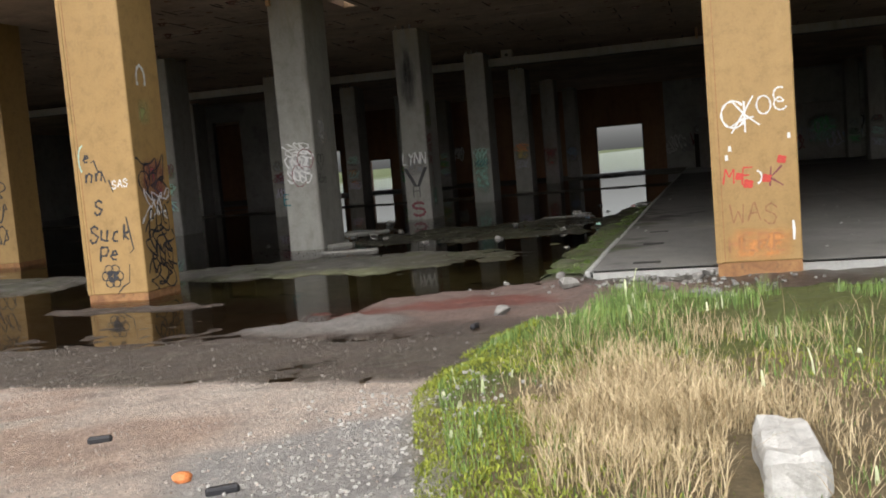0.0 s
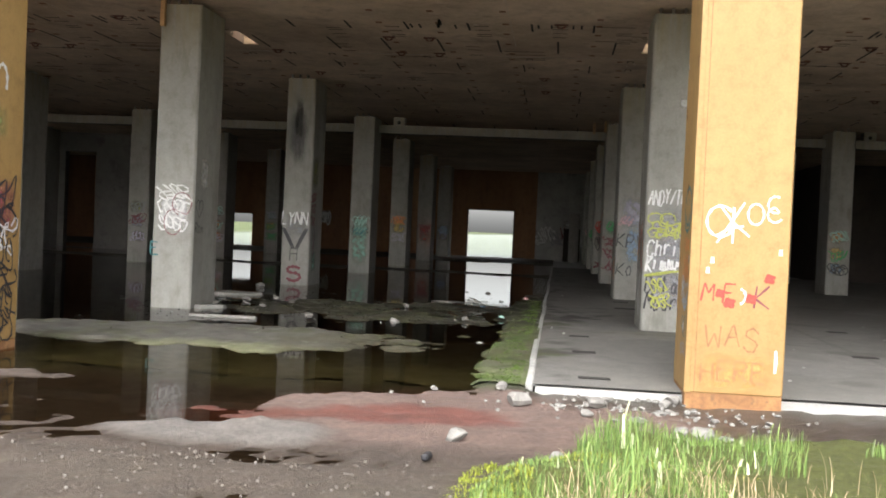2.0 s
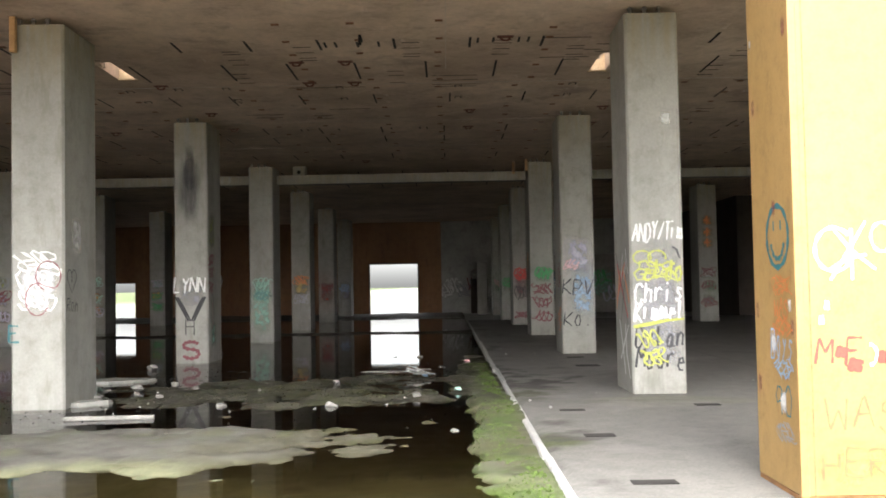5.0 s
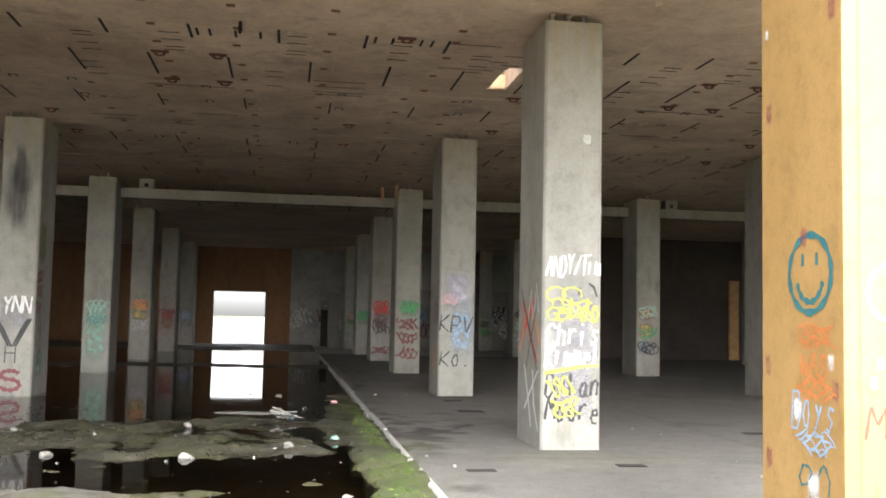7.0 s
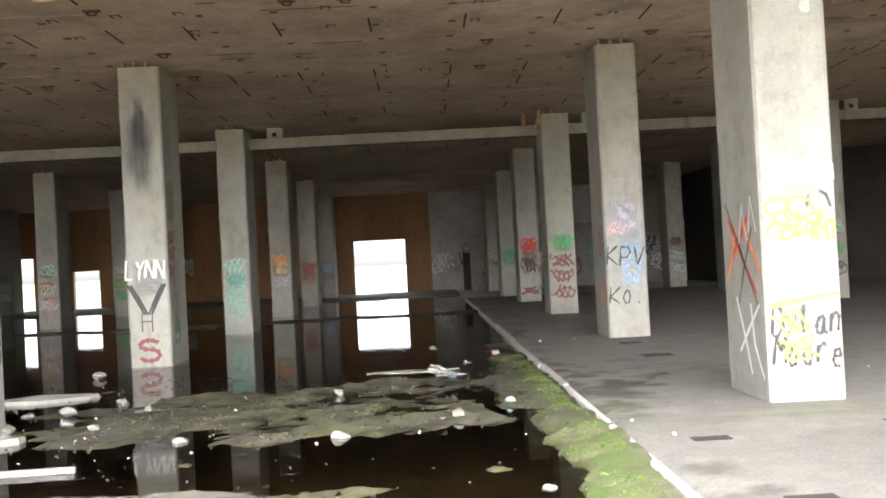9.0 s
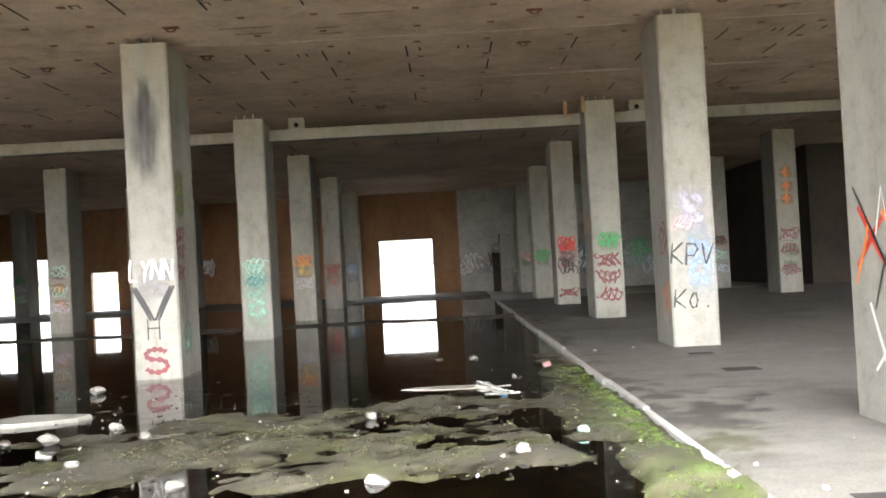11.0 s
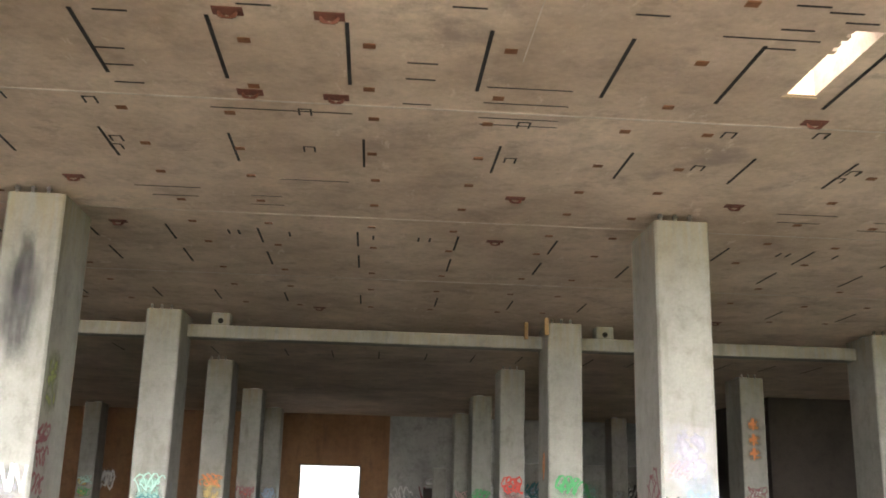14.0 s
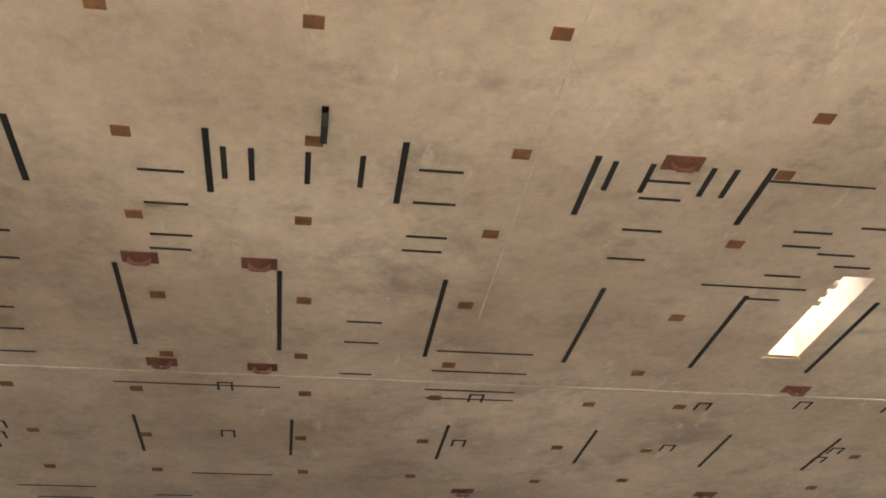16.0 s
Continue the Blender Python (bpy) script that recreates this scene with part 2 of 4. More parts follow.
def over(c, w, colour):
    return c * (1 - w[..., None]) + np.array(colour) * w[..., None]


def grass_edge(y):
    return np.interp(y, [-9, -7.9, -5.9, -4.8, -3.7, -3.3, -2.6, -2.3, -1.9, -1.5], [-1.6, -1.8, -2.4, -2.35, -2.2, -1.8, -1.4, -0.6, 0.9, 14])


def relief(x, y):
    """Height of the low floor and ground over the water's level."""
    y = y / 0.95
    big, small = fnoise(x, y, 0.35, 3.0), fnoise(x, y, 1.5, 8.0)
    h = -0.035 + 0.020 * big + 0.019 * small + 0.011 * fnoise(x, y, 3.2, 21.0) + 0.007 * fnoise(x, y, 5.5, 29.0)
    h = h + 0.060 * blob(x, y, -6.6, 3.4, 3.4, 1.5, 0.35) + 0.05 * blob(x, y, -13.5, 2.6, 4, 1.6, 0.35)
    h = h + 0.065 * blob(x, y, -2.6, -1.7, 2.1, 1.5, 0.3) + 0.055 * blob(x, y, -4.2, -3.0, 0.9, 0.42, 0.3)
    h = h + 0.048 * blob(x, y, -5.3, 9.2, 3.3, 2.2, 0.5, 1.1) + 0.030 * fnoise(x, y, 1.9, 61.0) * step(5, 7, y) * step(14, 11, y) + 0.07 * blob(x, y, -2.2, 3.4, 0.42, 3.8, 0.7, 1.6) + 0.05 * blob(x, y, -2.3, 10.5, 0.55, 5.0, 0.4)
    bars = fnoise(x * 0.35, y * 1.0, 0.55, 83.0) + 0.35 * fnoise(x, y, 1.4, 19.0)
    h = h + step(11, 14, y) * (0.018 * step(0.12, 0.5, bars) + 0.006 * small - 0.01) + 0.03 * step(48, 57, y) * step(-0.3, 0.3, bars)
    h = h + 0.05 * blob(x, y, -7.3, -0.9, 1.6, 0.25, 0.4)
    h = h + 0.035 * np.exp(-((y + 4.2 + 0.12 * x * 0.3) / 0.5) ** 2) + 0.075 * step(-5.2, -5.9, y)
    h = h + (0.030 + 0.02 * fnoise(x, y, 0.8, 47.0)) * step(-5.6, -4.9, y) * step(-1.6, -2.6, y)
    h = h + 0.10 * step(44.5, 46, y + 0.5 * small) + 0.085 * np.exp(-((y - 28.9 + 0.9 * big) / 0.6) ** 4)
    h = h + 0.03 * step(-3.7, -4.4, y) * step(-5.9, -5.3, y)
    rough = fnoise(x, y, 6.0, 71.0) + 0.7 * fnoise(x, y, 11.0, 73.0)
    h = h + 0.026 * rough * step(-6, -5, y) * step(16, 13, y)
    lawn = step(0, 0.35, x - grass_edge(y)) * step(-1.3, -1.9, y)
    h = h + 0.12 * lawn * (1 + 0.4 * fnoise(x, y, 2.2, 5))
    return h + 0.03 * step(9, 30, abs(x + 4))


def kinds(x, y, h):
    """Colour of the bare surface, by what lies there."""
    y = y / 0.95
    c = np.ones(x.shape + (3,)) * np.array((0.125, 0.108, 0.083))
    n1 = fnoise(x, y, 1.1, 2.0)
    c = over(c, blob(x, y, -6.6, 3.4, 3.6, 1.7, 0.35), (0.115, 0.111, 0.098))
    c = over(c, blob(x, y, -13.5, 2.6, 4, 1.8, 0.35), (0.15, 0.14, 0.12))
    c = over(c, blob(x, y, -5.2, 0.9, 3.6, 1.5, 0.25), (0.17, 0.175, 0.105))
    c = over(c, blob(x, y, -5.2, 9.0, 3.9, 3.0, 0.4, 1.0) * 0.85, (0.06, 0.06, 0.026))
    c = over(c, blob(x, y, -5.2, 9.0, 3.9, 3.0, 0.4, 1.0) * step(0.05, 0.45, fnoise(x, y, 1.7, 77.0)), (0.055, 0.05, 0.04))
    c = over(c, blob(x, y, -5.2, 9.0, 3.9, 3.0, 0.4, 1.0) * step(0.25, 0.55, fnoise(x, y, 2.2, 91.0)), (0.095, 0.086, 0.066))
    c = over(c, blob(x, y, -3.6, 3.6, 1.6, 2.6, 0.5) * 0.7, (0.085, 0.08, 0.045))
    c = over(c, blob(x, y, -2.2, 3.4, 0.45, 3.7, 0.7, 1.6) * (0.55 + 0.45 * np.clip(2 * fnoise(x, y, 2.6, 88.0), -1, 1)), (0.06, 0.10, 0.015))
    c = over(c, blob(x, y, -2.35, 10.5, 0.5, 4.5, 0.5, 1.6), (0.06, 0.075, 0.022))
    out = step(0.4, -0.6, y)
    c = over(c, out * step(-4.6, -3.4, y) * (1 - blob(x, y, -5.2, 0.9, 3.6, 1.5, 0.25)), (0.105, 0.08, 0.065))
    c = over(c, blob(x, y, -2.6, -1.5, 2.2, 1.5, 0.3), (0.25, 0.175, 0.15))
    c = over(c, blob(x, y, -3.0, -1.9, 0.8, 0.5, 0.4), (0.23, 0.085, 0.065))
    c = over(c, blob(x, y, -4.3, -2.2, 0.9, 0.35, 0.4), (0.20, 0.075, 0.055))
    c = over(c, blob(x, y, -4.2, -3.0, 0.95, 0.45, 0.3), (0.27, 0.25, 0.235))
    c = over(c, step(-3.2, -4.2, y) * (0.6 + 0.4 * np.clip(fnoise(x, y, 1.4, 52.0), -1, 1)), (0.15, 0.12, 0.10))
    dry = step(-5.35, -5.55, y + 0.1 * n1)
    c = over(c, dry, (0.70, 0.59, 0.51))
    c = over(c, dry * step(0.0, 0.4, fnoise(x, y, 0.8, 31.0)) * 0.65, (0.50, 0.33, 0.24))
    c = over(c, dry * step(0.2, 0.5, fnoise(x, y, 1.6, 35.0)) * 0.7, (0.72, 0.65, 0.58))
    c = over(c, dry * step(0.35, 0.6, fnoise(x, y, 3.5, 39.0)) * 0.5, (0.30, 0.24, 0.2))
    c = over(c, dry * blob(x, y, -2.4, -7.6, 0.9, 0.9, 0.4), (0.50, 0.48, 0.46))
    inner = step(-0.5, 0.5, y) * step(16, 13, y)
    c = over(c, step(6.2, 7.4, y + 0.8 * n1) * step(16, 13, y) * 0.85, (0.045, 0.042, 0.029))
    c = over(c, inner * step(0.0, 0.5, fnoise(x, y, 2.4, 101.0)) * 0.6, (0.08, 0.088, 0.034))
    c = over(c, inner * step(0.25, 0.5, fnoise(x, y, 5.0, 105.0)) * 0.6, (0.05, 0.045, 0.035))
    c = over(c, inner * step(0.35, 0.6, fnoise(x, y, 4.0, 109.0)) * 0.5, (0.14, 0.13, 0.108))
    lawn = step(-0.1, 0.2, x - grass_edge(y) + 0.2 * n1) * step(-1.2, -1.8, y)
    c = over(c, lawn, (0.13, 0.15, 0.035))
    c = over(c, lawn * blob(x, y, -0.7, -7.4, 1.6, 1.8, 0.4), (0.26, 0.2, 0.11))
    c = over(c, step(14, 40, np.abs(x + 4)) * step(-9, -30, y), (0.10, 0.13, 0.04))
    return over(c, step(0.3, 0.8, fnoise(x, y, 3.0, 12.0)) * 0.25, (0.05, 0.045, 0.04))


def sheet(name, xs, ys, height, colour, material, label, category, skip=None):
    X, Y = np.meshgrid(xs, ys)
    Z = height(X, Y)
    C = colour(X, Y, Z)
    nx = len(xs)
    me = bpy.data.meshes.new(name)
    faces = [(j * nx + i, j * nx + i + 1, (j + 1) * nx + i + 1, (j + 1) * nx + i) for j in range(len(ys) - 1) for i in range(nx - 1)
             if not (skip and skip((xs[i] + xs[i + 1]) / 2, (ys[j] + ys[j + 1]) / 2))]
    me.from_pydata(np.stack([X, Y, Z], -1).reshape(-1, 3).tolist(), [], faces)
    a = me.attributes.new("kind_colour", 'FLOAT_COLOR', 'POINT')
    a.data.foreach_set("color", np.concatenate([C.reshape(-1, 3), np.ones((C.size // 3, 1))], 1).astype(np.float32).ravel())
    d = me.attributes.new("damp", 'FLOAT', 'POINT')
    d.data.foreach_set("value", (1 - step(0.0, 0.03, Z)).astype(np.float32).ravel())
    me.polygons.foreach_set("use_smooth", [True] * len(faces))
    me.materials.append(material)
    return tagged(new(name, me), label, category, "", "structure")


# ---- plan ----
H = 5.377                                   # soffit of the ceiling
TOP = 5.275                                # top of the columns
BACK = 50.7                                # inner face of the back wall
ROWS_Y = [6.645, 14.72, 22.84, 30.8, 38.8, 46.8]
COLS_X = [-24.5, -16.3, -8.46, -0.03, 7.09, 14.8]
EAST_Y = ROWS_Y[:4]
HALF = 0.365
WEST, EAST = -41.0, 32.0
SLAB_Z = 0.07

# ---- ground, floor, water ----
fine_x = np.concatenate([np.arange(-12, 4.01, 0.11)])
far = np.array([60, 120, 300, 800, 2500.0])
gx = np.concatenate([-far[::-1], np.arange(-44, -12, 2.0), fine_x, np.arange(5, 44, 2.0), far])
gy = np.concatenate([-far[::-1], np.arange(-40, -10, 2.0), np.arange(-9.5, 0.21, 0.09), [0.3, 20, 40, 50.95, 51.1, 52, 54.5, 60, 70], 50 + far])


def ground_height(x, y):
    h = relief(x, y)
    inside = (x > WEST - 0.2) & (x < EAST + 0.2) & (y > 0.25) & (y < 51.0)
    h = np.where(y > 51.02, -0.05, h)
    h = np.where((np.abs(x) > 50) | (y < -20), 0.06, h)
    return np.where(inside, -0.3, h)


def ground_kinds(x, y, h):
    c = kinds(x, y, h)
    c = over(c, ((y > 51.0) & (y < 55)).astype(float), (0.35, 0.34, 0.32))
    return over(c, (y > 55.5).astype(float), (0.11, 0.14, 0.045))


sheet("ground", gx, gy, ground_height, ground_kinds, GROUND, "pale gravel and wet broken concrete ground with meadow beyond", "ground")
sheet("floor", np.concatenate([[WEST], np.arange(-40, -13, 0.6), np.arange(-12.6, -2.04, 0.08), [-2.02]]),
      np.concatenate([np.arange(0.2, 18, 0.08), np.arange(18.2, 50.9, 0.25), [51.0]]), relief, kinds, FLOOR, "flooded muddy concrete floor with algae and puddles", "floor")
bm = bmesh.new()
bmesh.ops.create_grid(bm, x_segments=1, y_segments=1, size=1, matrix=pose((WEST - 2.03) / 2, 22.7, 0) @ Matrix.Diagonal(((-2.03 - WEST) / 2, 28.0, 1, 1)))
thing("water", bm, WATER, "shallow brown standing water over the hall floor", "water", kind="structure")


def slab_kinds(x, y, h):
    y = y / 0.95
    c = np.ones(x.shape + (3,)) * np.array((0.175, 0.171, 0.16))
    c = over(c, step(0.1, 0.7, fnoise(x, y, 0.5, 4.0)) * 0.5, (0.17, 0.165, 0.15))
    rag = step(-0.35, 0.1, fnoise(x, y, 3.5, 66.0))
    c = over(c, blob(x, y, -1.5, 9.7, 0.8, 1.1, 0.9, 1.8) * rag, (0.045, 0.043, 0.04))
    c = over(c, step(0.5, 0.1, np.abs(x + 1.95 + 0.25 * fnoise(x, y, 1.0, 5.0))) * step(0.0, 0.35, fnoise(x, y, 1.3, 15.0)) * rag * 0.8, (0.06, 0.058, 0.05))
    c = over(c, blob(x, y, -1.8, 7.6, 0.4, 0.8, 0.9, 1.6) * rag, (0.07, 0.075, 0.04))
    c = over(c, blob(x, y, -1.9, 3.0, 0.35, 0.5, 0.5, 1.6), (0.07, 0.085, 0.035))
    c = over(c, blob(x, y, 0.2, 6.2, 1.1, 0.5, 0.5, 1.2) * 0.6, (0.2, 0.2, 0.15))
    c = over(c, step(0.4, 0.7, fnoise(x, y, 1.2, 40.0)) * 0.6, (0.11, 0.106, 0.096))
    c = over(c, step(0.3, 0.6, fnoise(x, y, 0.9, 44.0)) * 0.5, (0.24, 0.236, 0.225))
    c = over(c, step(1.2, 0.2, x + 2.0) * step(0.25, 0.5, fnoise(x, y, 1.7, 48.0)) * rag * 0.85, (0.05, 0.048, 0.043))
    c = over(c, step(0.045, 0.0, np.abs(np.mod(y, 4.2) - 2.1)) * 0.6, (0.12, 0.12, 0.11))
    return over(c, step(0.045, 0.0, np.abs(np.mod(x + 2.0, 4.8) - 4.5)) * 0.6, (0.12, 0.12, 0.11))


sheet("floor_slab", np.concatenate([np.arange(-2.0, 6, 0.09), np.arange(6.2, EAST, 0.8), [EAST]]), np.concatenate([np.arange(0.15, 16, 0.09), np.arange(16.2, 36.6, 0.5), [36.6]]),
      lambda x, y: SLAB_Z + 0.004 * fnoise(x, y, 0.6, 1.0) - 0.02 * (x < -1.99), slab_kinds, SLAB, "raised grey concrete floor slab with black stains", "floor")
quads([(-1.96, EAST, 0.18, 36.58, -0.25, SLAB_Z - 0.03, 0), (-2.02, EAST, 36.6, BACK, -0.3, -0.02, 0)], "slab_base", [WALL], "broken concrete body under the raised floor", "floor")
rng = random.Random(3)
kerb = tagged(new("kerb"), "thin worn concrete edging between slab and flooded floor", "kerb", "", "structure")
y = 0.16
while y < 36.6:
    ln = rng.uniform(1.6, 2.8)
    dx = rng.uniform(-0.012, 0.012)
    part("kerb_stone", boxed(-2.06 + dx, -1.985 + dx, y, min(y + ln, 36.6) - rng.uniform(0.01, 0.12), -0.2, SLAB_Z + rng.uniform(-0.012, 0.006), bevel=0.014), WALL, kerb)
    y += ln
for hx, hy, w, d in [(-1.35, 0.75, 0.34, 0.16), (-1.4, 3.1, 0.3, 0.2), (-1.42, 5.1, 0.3, 0.16), (0.28, 5.4, 0.3, 0.18), (-0.32, 11.5, 0.42, 0.34), (-0.27, 13.6, 0.34, 0.2), (2.5, 4.4, 0.34, 0.2), (3.2, 8.4, 0.34, 0.2), (5.0, 6.5, 0.3, 0.18)]:
    o = thing("floor_socket", box(bmesh.new(), hx - w / 2, hx + w / 2, hy - d / 2, hy + d / 2, SLAB_Z + 0.0, SLAB_Z + 0.006), SLOT, "small black water-filled socket sunk in the slab", "floor socket", "slab sockets")

# ---- ceiling ----
HOLES = [(-0.28, 0.0, 9.38, 10.72), (-8.68, -8.38, 9.38, 10.72)]
cx = sorted([WEST - 0.4, EAST + 0.4] + [v for h in HOLES for v in h[:2]])
cy = sorted([-0.3, BACK + 0.4] + [v for h in HOLES for v in h[2:]])
cb = []
for i in range(len(cx) - 1):
    for j in range(len(cy) - 1):
        mx_, my_ = (cx[i] + cx[i + 1]) / 2, (cy[j] + cy[j + 1]) / 2
        if not any(a < mx_ < c and d < my_ < e for a, c, d, e in HOLES):
            cb.append((cx[i], cx[i + 1], cy[j], cy[j + 1], H, H + 0.5, 0))


def slot(x, y0, y1, w=0.035, k=1, drop=0.006):
    cb.append((x - w / 2, x + w / 2, y0, y1, H - drop, H + 0.004, k))


def dash(x0, x1, y, w=0.025):
    cb.append((x0, x1, y - w / 2, y + w / 2, H - 0.005, H + 0.004, 1))


def plate(x, y, w=0.11, d=0.10, k=2):
    cb.append((x - w / 2, x + w / 2, y - d / 2, y + d / 2, H - 0.008, H + 0.004, k))


rng = random.Random(11)
first = len(cb)
for bay in (-16.8, -8.4, 0, 8.4):           # the same castings in every bay
    for x in (-7.2, -6.085, -4.97, -3.795, -2.615, -1.485):
        slot(x + bay, 8.47, 9.1, 0.04)
    for x in (-6.785, -5.685, -4.54, -3.335, -2.14, -1.015, 0.055):
        slot(x + bay, 10.03, 11.29, 0.036)
    for x in (-7.26, -5.88, -4.42, -2.915, -1.435, -0.04):
        slot(x + bay, 12.76, 13.68, 0.03)
    for x in (-7.33, -6.0, -4.535, -3.04, -1.555, -0.1):
        slot(x + bay, 16.68, 17.53, 0.032)
        slot(x + bay, 18.13, 19.03, 0.032)
        slot(x + bay, 21.4, 22.3, 0.03)
        slot(x + bay + 0.1, 25.6, 26.5, 0.03)
    for x in (-6.64, -5.38, -4.1, -2.8, -1.5, -0.2):
        slot(x + bay, 29.15, 30.5, 0.03)
    for x in (-4.875, -4.71, -4.37, -4.04):
        slot(x + bay, 8.63, 8.95, 0.035)
    for x in (-2.495, -2.255, -1.86, -1.71):
        slot(x + bay, 8.51, 8.81, 0.035)
    for x in (-6.45, -6.3, -5.55, -4.3, -3.62, -3.45):
        slot(x + bay, 16.85, 17.08, 0.03)
    for x0, y in [(-5.4, 8.91), (-5.4, 9.26), (-5.4, 9.63), (-5.42, 9.81), (-3.69, 8.73), (-3.69, 9.08), (-3.69, 9.48), (-3.7, 9.66), (-6.58, 9.12), (-6.58, 9.3), (-6.59, 9.69), (-6.6, 10.04), (-6.79, 10.76), (-6.79, 11.11), (-6.78, 11.51),
                  (-4.02, 10.74), (-4.02, 11.09), (-4.03, 11.69), (-2.24, 8.68), (-2.24, 8.87), (-2.24, 9.24), (-2.24, 9.61), (-1.05, 9.14), (-1.05, 9.32), (-1.01, 9.72), (-1.02, 10.07), (-0.6, 9.05), (-0.75, 9.4), (-0.55, 9.55)]:
        dash(x0 + bay, x0 + bay + 0.28, y, 0.022)
    for x0, x1, y in [(-1.46, -0.74, 8.6), (-1.43, -0.6, 9.9), (-3.25, -2.43, 11.18), (-3.24, -2.4, 11.56), (-3.25, -2.43, 11.95), (-3.22, -2.41, 12.13), (-5.96, -4.53, 12.03), (-5.46, -4.61, 14.3), (-7.35, -6.52, 14.82), (-7.2, -6.6, 15.2), (-5.9, -5.5, 15.05), (-5.95, -5.5, 15.45)]:
        dash(x0 + bay, x1 + bay, y, 0.018)
    for x in (-5.46, -4.36, -3.11, -1.42):
        for y in (7.52, 8.53, 9.37, 10.42, 11.42):
            plate(x + bay + rng.uniform(-0.03, 0.03), y + rng.uniform(-0.04, 0.04) + (0.44 if x > -2 and y < 8 else 0), 0.11, 0.09)
    for x in (-6.88, -5.81, -4.31, -3.12, -1.71, -0.78):
        for y in (12.16, 13.2, 14.22, 15.32, 16.4, 17.6, 19.4, 20.8, 22.6):
            plate(x + bay + rng.uniform(-0.03, 0.03), y + rng.uniform(-0.06, 0.06), 0.11, 0.09)
    for x, y in [(-5.5, 9.94), (-4.68, 9.94), (-2.08, 8.48), (-5.51, 11.6), (-4.68, 11.62), (0.13, 11.64), (-7.99, 16.63), (-2.48, 14.66), (0.37, 14.56), (-2.47, 16.88), (-5.4, 22.9), (-2.4, 26.0)]:
        plate(x + bay, y, 0.25, 0.14, 3)
        for k in range(7):                  # bent lifting loop under the plate
            a0, a1 = math.pi * k / 7, math.pi * (k + 1) / 7
            u0, u1 = sorted((-0.075 * math.cos(a0), -0.075 * math.cos(a1)))
            w0, w1 = sorted((0.05 * math.sin(a0), 0.05 * math.sin(a1)))
            cb.append((x + bay + u0 - 0.005, x + bay + u1 + 0.005, y - 0.008, y + 0.008, H - 0.02 - w1, H - 0.006 - w0, 3))
    for x, y in [(-7.14, 12.0), (-5.01, 12.05), (-2.76, 12.11), (-0.59, 12.1), (0.36, 11.99), (-7.15, 13.1), (-5.03, 13.16), (-2.75, 13.22), (-0.57, 13.17), (1.19, 13.37)]:
        for s in (-0.06, 0.06):
            slot(x + bay + s, y - 0.09, y + 0.08, 0.02)
        dash(x + bay - 0.07, x + bay + 0.07, y - 0.08, 0.02)
    cb.append((-4.305 + bay, -4.265 + bay, 8.2, 8.25, H - 0.15, H + 0.004, 1))
    cb.append((-4.305 + bay, -4.265 + bay, 8.2, 8.48, H - 0.05, H - 0.01, 1))
for y, w in [(11.8, 0.03), (19.9, 0.03), (15.9, 0.02)]:    # casting seams stand slightly proud
    cb.append((WEST, EAST, y - w / 2, y + w / 2, H - 0.005, H + 0.004, 6))
for x in (-4.15 + 8.4 * k for k in range(-3, 3)):
    cb.append((x, x + 0.012, 0.4, 23.8, H - 0.003, H + 0.004, 0))
    cb.append((x + 1.15, x + 1.16, 0.4, 10.6, H - 0.003, H + 0.004, 6))
CX, CY = 0.155, -0.30                       # where the pattern of castings begins
cb[first:] = [(a + CX, c + CX, d + CY, e + CY, f, g, k) for a, c, d, e, f, g, k in cb[first:]]
for a, c, d, e in HOLES:                    # pale formwork left in the far end of each roof slot
    cb.append((a, c, e - 0.03, e - 0.004, H + 0.005, H + 0.34, 4))
    cb.append((a - 0.03, c + 0.03, e, e + 0.05, H - 0.012, H + 0.004, 4))
    for k in range(4):                      # broken teeth along one side
        cb.append((a, a + 0.05 + 0.02 * (k % 2), d + 0.02 + 0.13 * k, d + 0.09 + 0.13 * k, H + 0.02, H + 0.3, 0))
quads(cb, "ceiling", [CEIL, SLOT, RUST, REDRUST, LIPWOOD, WALL, LIME], "stained precast concrete ceiling with slots and rusty plates", "ceiling")
for bx in range(len(COLS_X) + 1):           # cross beam hung under the ceiling, cast bay by bay
    xs = [WEST] + COLS_X + [EAST]
    thing("beam", boxed(xs[bx] + 0.02, xs[bx + 1] - 0.02, 23.6, 24.0, 4.82, 5.1, bevel=0.015), COLUMN, "pale concrete cross beam under the ceiling", "beam", "cross beams")
for jx in (-15.7, -7.41, 1.01, 8.1):
    o = thing("junction_box", boxed(jx - 0.2, jx + 0.2, 23.6, 23.98, 5.09, H - 0.003, bevel=0.02), COLUMN, "small concrete bracket block with a round hole beside the beam", "bracket", "beam brackets")
    bm = bmesh.new()
    bmesh.ops.create_cone(bm, cap_ends=True, segments=16, radius1=0.06, radius2=0.06, depth=0.02, matrix=pose(jx, 23.595, 5.19, 90))
    part("hole", bm, SLOT, o, "dark round hole")

# ---- walls ----
T = 0.35


def wall_y(name, x0, x1, y, openings, material, label, z1=H - 0.002):
    """A wall across the hall with openings (x0, x1, z0, z1) through it."""
    bs, x = [], x0
    for a, c, d, e in sorted(openings):
        bs += [(x, a, y, y + T, -0.3, z1, 0), (a, c, y, y + T, -0.3, d, 0), (a, c, y, y + T, e, z1, 0)]
        x = c
    bs.append((x, x1, y, y + T, -0.3, z1, 0))
    return quads(bs, name, [material], label, "wall")


